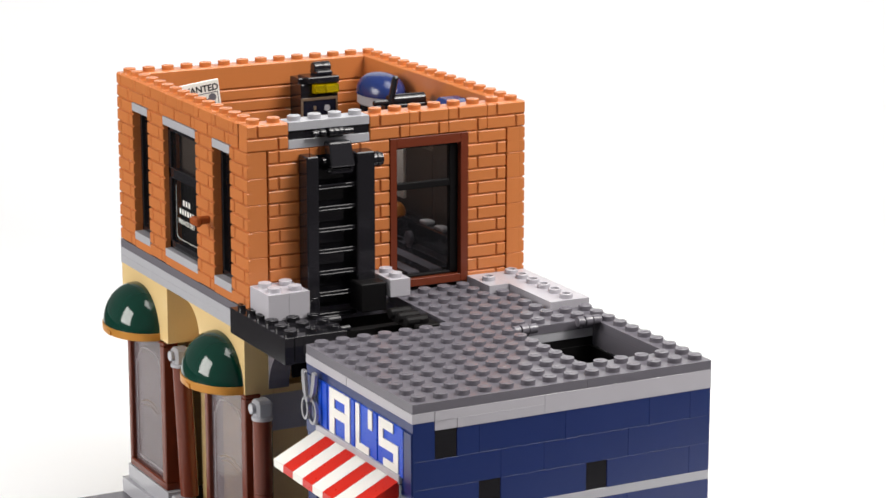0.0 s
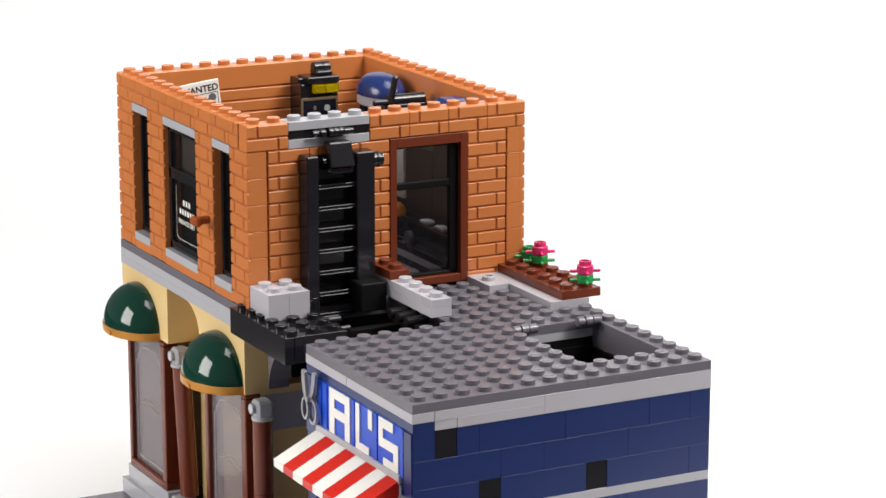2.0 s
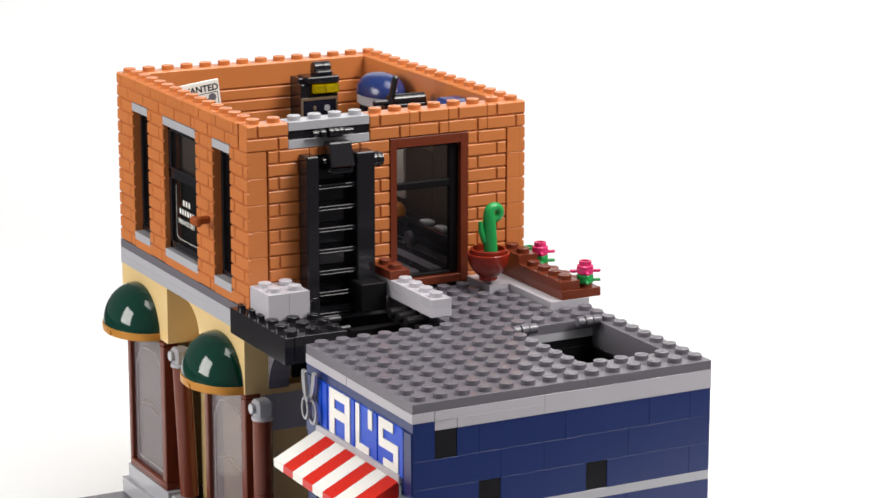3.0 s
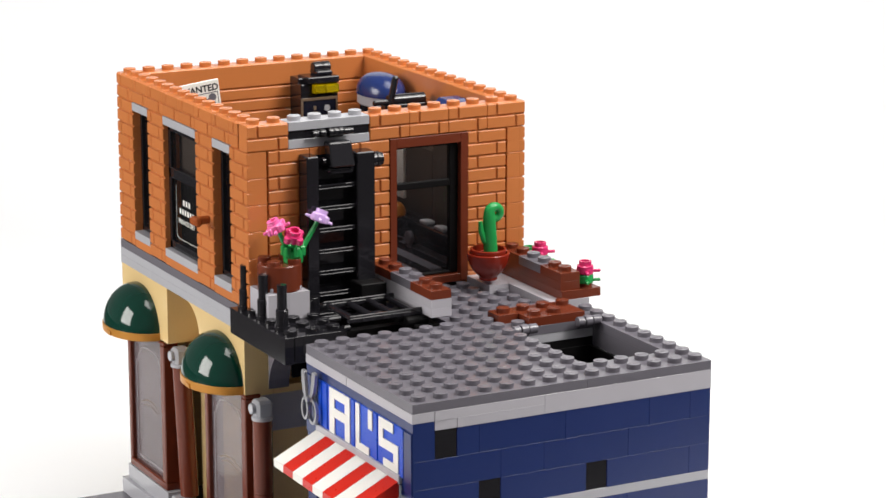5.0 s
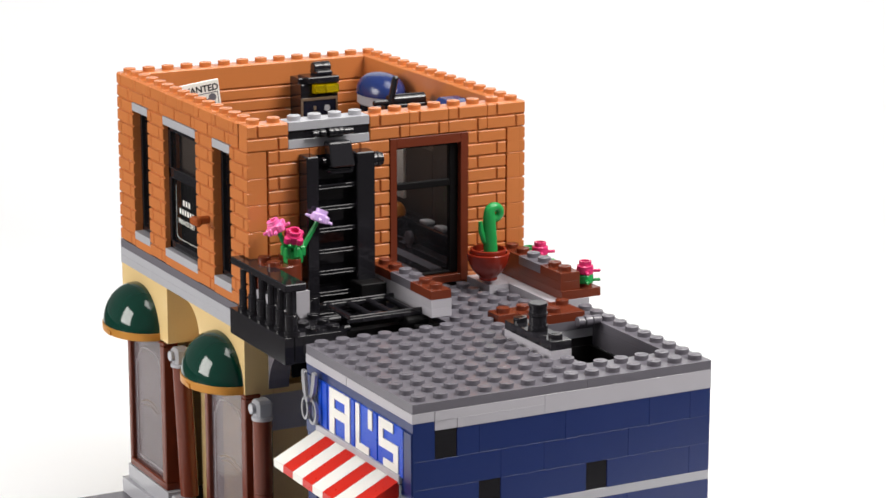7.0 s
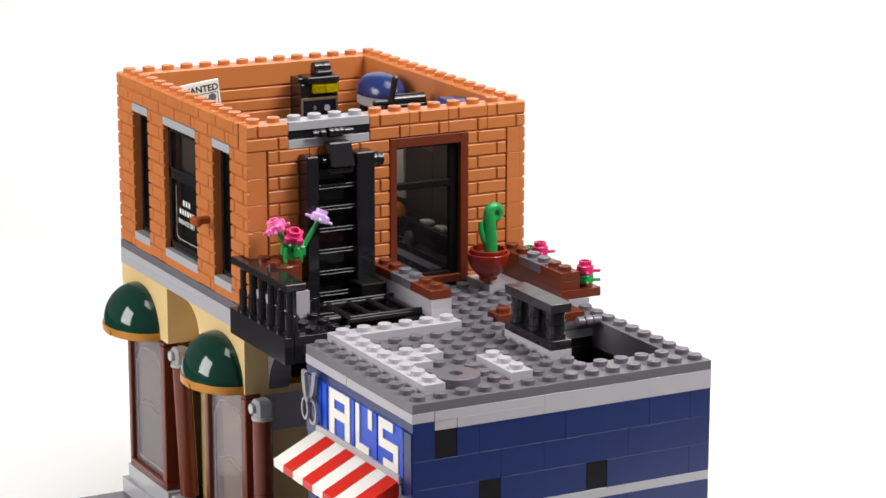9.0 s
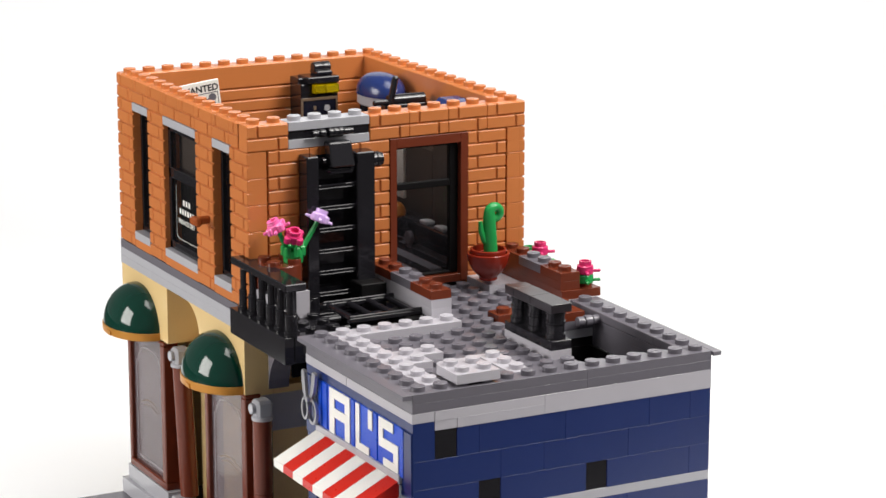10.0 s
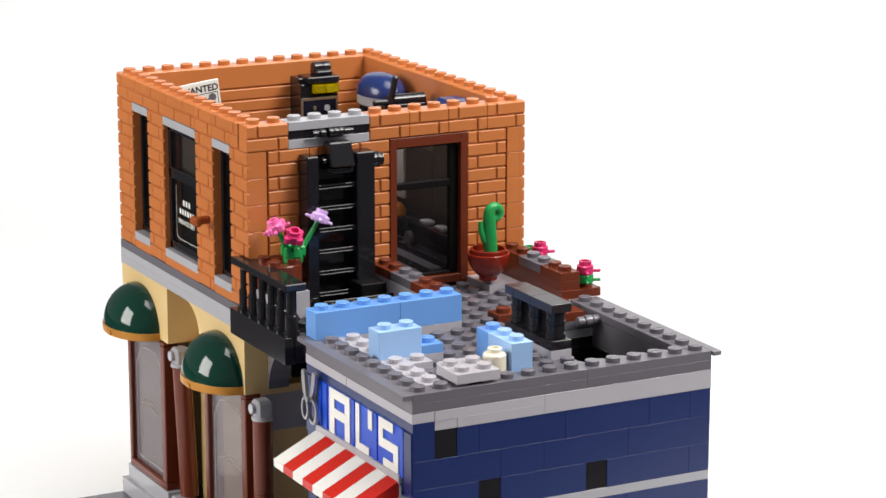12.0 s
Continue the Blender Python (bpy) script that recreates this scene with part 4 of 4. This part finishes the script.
# balcony planter and flowers
plate(2, 1, PALE, (16.02, 1.03, -8.4), 0, "pale grey brick on the balcony", h=1.2)
plate(2, 1, PALE, (16.02, 0.03, -8.4), 0, "pale grey brick on the balcony", h=1.2)
bm = bmesh.new()
turned(bm, 1.0, 1.0, [(0.95, 0.0), (1.0, 0.05), (1.0, 1.15), (0.97, 1.2)], 28)
for x, y in ((0.5, 0.5), (1.5, 0.5), (0.5, 1.5), (1.5, 1.5)):
    stud(bm, x, y, 1.2)
stock(solo("round_brick", finish("round_brick", bm, BROWN), (16.02, 0.03, -7.2), "reddish-brown round brick as a balcony planter", "toy brick"), 4.2)


def bouquet():
    p = thing("flower_bunch", "green leaf holder with pink, magenta and lilac toy flowers", "toy flower", (17.2, 1.62, -6.05))
    bm = bmesh.new()
    turned(bm, 0, 0, [(0.3, -0.02), (0.42, 0.02), (0.45, 0.1), (0.45, 0.55), (0.4, 0.6)], 18)
    for a in range(6):
        t = radians(60 * a)
        box(bm, 0.4 * math.cos(t) - 0.14, 0.4 * math.sin(t) - 0.14, 0.3, 0.4 * math.cos(t) + 0.14, 0.4 * math.sin(t) + 0.14, 0.78, 0.06)
    part("leaf_holder", bm, GREEN, p)
    for tip, up, mat, name in (((0.0, -0.72, 1.5), (-0.1, -0.5, 1), PINK, "bright pink flower"), ((0.35, -0.15, 1.1), (0.5, -0.05, 1), MAGENTA, "magenta flower"), ((0.0, 1.22, 1.72), (0.0, 0.45, 1), LILAC, "lilac flower")):
        bm = bmesh.new()
        x, y, z = tip
        tube(bm, [(0.0, y * 0.25, 0.35), (x * 0.6, y * 0.6, 0.35 + (z - 0.35) * 0.5), (x, y, z + 0.05)], [0.12, 0.12, 0.1], 8)
        stem = part("stem", bm, GREEN, p)
        bm = bmesh.new()
        blossom(bm, tip, up, 0.92, True, 0 if mat is MAGENTA else 0.7)
        put("blossom", finish("blossom", bm, mat), stem, label=name)
    stock(p, 4.4)


bouquet()


def landing():
    p = thing("landing_grate", "black ladder grate laid over the stair opening", "ladder", (18.1, 2.5, -8.05))
    for x in (0.1, 2.85):
        bm = bmesh.new()
        box(bm, x - 0.16, 0, 0, x + 0.16, 3.6, 0.24, 0.04)
        box(bm, x + 0.02, 0.02, 0.22, x + 0.14, 3.58, 0.34, 0.03)
        part("side_rail", bm, BLACK, p)
    for i in range(4):
        bm = bmesh.new()
        box(bm, 0.1, 0.15 + i * 0.98, 0.02, 2.85, 0.45 + i * 0.98, 0.24, 0.06)
        part("rung", bm, BLACK, p)
    stock(p, 3.9)


landing()
# balcony rail: turned posts and a top rail
bm = bmesh.new()
turned(bm, 0, 0, [(0.34, 0), (0.34, 0.2), (0.28, 0.21), (0.28, 0.92), (0.26, 0.95), (0.22, 0.96), (0.22, 2.05)], 18)
POST = finish("rail_post", bm, BLACK)
for i, t in enumerate((4.9, 5.2, 4.95, 5.25, 4.98, 5.3)):
    stock(solo("rail_post", POST, (15.5 + i * 1.0, 0.02, -8.4), "black turned balcony post", "railing post", "balcony posts"), t)
bm = bmesh.new()
box(bm, 0, 0, 0, 0.9, 1.0, 0.34, 0.04)
box(bm, 0.85, 0, 0, 5.95, 1.0, 0.34, 0.04)
stock(solo("top_rail", finish("top_rail", bm, BLACK), (15.0, -0.45, -6.35), "black smooth rail along the balcony posts", "railing"), 5.5)
# railing by the roof opening
plate(4, 1, PALE, (25, 8, -8.4), 5.75, "pale grey plate beside the roof opening")
plate(2, 1, BLACK, (26, 8, -8), 5.99, "black plate with one centre stud under the roof rail", studs=[(1.0, 0.5)], hollow=True)
plate(1, 1, BLACK, (28, 8, -8), 6.25, "small black plate under the roof rail")
plate(1, 1, BLACK, (25, 8, -8), 6.3, "small black plate under the roof rail")
bm = bmesh.new()
turned(bm, 0, 0, [(0.41, 0.0), (0.43, 0.02), (0.43, 0.22), (0.38, 0.23), (0.38, 0.6), (0.36, 0.62), (0.3, 0.63)], 20)
LOWER = finish("rail_post", bm, BLACK)
bm = bmesh.new()
turned(bm, 0, 0, [(0.4, 0.0), (0.42, 0.02), (0.42, 0.12), (0.38, 0.13), (0.38, 0.42), (0.42, 0.43), (0.42, 0.54), (0.4, 0.56)], 20)
UPPER = finish("rail_post", bm, BLACK)
for x, t0, t1 in ((27.0, 6.53, 6.85), (28.5, 7.3, 7.38), (25.5, 7.42, 7.5)):
    stock(solo("rail_post", LOWER, (x, 8.5, -7.6), "short black round post base of the roof rail", "railing post", "roof rail post bases"), t0)
    stock(solo("rail_post", UPPER, (x, 8.5, -6.97), "short black round post head", "railing post", "roof rail post heads"), t1)
for x0, x1, t in ((25.75, 27.2, 7.05), (25, 25.75, 7.6), (27.2, 29, 7.8)):
    bm = bmesh.new()
    box(bm, 0.004, 0, 0, x1 - x0 - 0.004, 1, 0.38, 0.02)
    stock(solo("top_rail", finish("top_rail", bm, SATIN), (x0, 8.0, -6.4), "black smooth top rail tile on short posts", "railing", "roof rail tiles"), t)

# inner plates on the shop roof
plate(1, 6, PALE, (22, 1, -8.4), 8.05, "pale grey plate along the roof edge")
plate(4, 1, PALE, (23, 1, -8.4), 8.85, "pale grey plate along the shop front")
plate(4, 1, PALE, (27, 1, -8.4), 8.95, "pale grey plate along the shop front")
plate(1, 2, PALE, (26, 2, -8.4), 8.2, "pale grey plate on the studded roof")
plate(1, 1, PALE, (27, 2, -8.4), 8.35, "small pale grey plate on the studded roof")
plate(3, 1, PALE, (28, 5, -8.4), 8.5, "pale grey plate on the studded roof")
bm = bmesh.new()
turned(bm, 1, 1, [(0.97, 0), (1.0, 0.03), (1.0, 0.37), (0.97, 0.4), (0.3, 0.4), (0.28, 0.1)], 28)
stock(solo("round_plate", finish("round_plate", bm, DGREY), (29, 2, -8.4), "dark grey round plate with a centre hole", "toy brick"), 8.65)

# dark edging round the roof
plate(1, 8, DGREY, (31, 0, -8.4), 9.2, "dark grey edging plate on the shop roof")
plate(1, 6, DGREY, (31, 8, -8.4), 9.25, "dark grey edging plate on the shop roof")


def lipped(nx, at, t, side, ext=0.0):
    bm = bmesh.new()
    box(bm, 0.01, 0.01, 0, nx - 0.01, 0.99, 0.4)
    if side < 0:
        box(bm, 0.01, -0.42, 0.2, nx - 0.01 + ext, -0.005, 0.4, 0.015)
        box(bm, 0.01, -0.1, 0.2, nx - 0.01, 0.1, 0.398)
    else:
        box(bm, 0.01, 1.005, 0.2, nx - 0.01 + ext, 1.42, 0.4)
        box(bm, 0.01, 0.9, 0.2, nx - 0.01, 1.1, 0.398)
    for i in range(nx):
        stud(bm, i + 0.5, 0.5, 0.4)
    stock(solo("edging_plate", finish("edging_plate", bm, DGREY), at, "dark grey studded edging plate with an overhanging lip", "toy brick", "roof edging"), t)


lipped(2, (29, 13, -8.4), 9.35, 1, 1.15)
lipped(7, (22, 13, -8.4), 9.7, 1)
lipped(9, (22, 0, -8.4), 9.8, -1, 1.0)

# the first bricks of the room on the roof
bm = bmesh.new()
outline = [(2.16, 0.02), (2.16, 1.98)]
outline += [(0.5 - 0.48 * math.sin(radians(a)), 1.5 + 0.48 * math.cos(radians(a))) for a in range(0, 91, 10)]
outline += [(0.5 - 0.48 * math.cos(radians(a)), 0.5 - 0.48 * math.sin(radians(a))) for a in range(0, 91, 10)]
prism(bm, outline, 0.01, 0.4)
for x, y in ((0.7, 0.5), (0.7, 1.5), (1.66, 0.5), (1.66, 1.5)):
    stud(bm, x, y, 0.4)
stock(solo("corner_plate", finish("corner_plate", bm, PALE), (29.74, 2.02, -7.88), "pale grey studded plate with one rounded side", "toy brick"), 10.0)
bm = bmesh.new()
turned(bm, 0.5, 0.5, [(0.46, 0), (0.49, 0.03), (0.49, 0.72), (0.45, 0.78), (0.3, 0.8)], 22)
stud(bm, 0.5, 0.5, 0.8, True)
stock(solo("round_brick", finish("round_brick", bm, CREAM), (30, 4, -8), "small cream round brick on the roof", "toy brick"), 10.25)
plate(2, 1, SKYBLUE, (29, 5, -8), 10.5, "light blue brick of the rooftop room", h=1.2)
plate(1, 1, MIDBLUE, (28, 5, -8), 10.75, "medium blue brick of the rooftop room", h=1.2)
plate(1, 3, MIDBLUE, (22, 4, -8), 11.05, "medium blue brick along the roof edge", h=1.2)
plate(1, 4, MIDBLUE, (22, 0, -8), 11.25, "long medium blue brick along the roof edge", h=1.2)
plate(1, 1, MIDBLUE, (26, 3, -8), 11.6, "medium blue plate on the studded roof")
plate(1, 2, SKYBLUE, (26, 1, -8), 11.8, "light blue brick of the rooftop room", h=1.2)


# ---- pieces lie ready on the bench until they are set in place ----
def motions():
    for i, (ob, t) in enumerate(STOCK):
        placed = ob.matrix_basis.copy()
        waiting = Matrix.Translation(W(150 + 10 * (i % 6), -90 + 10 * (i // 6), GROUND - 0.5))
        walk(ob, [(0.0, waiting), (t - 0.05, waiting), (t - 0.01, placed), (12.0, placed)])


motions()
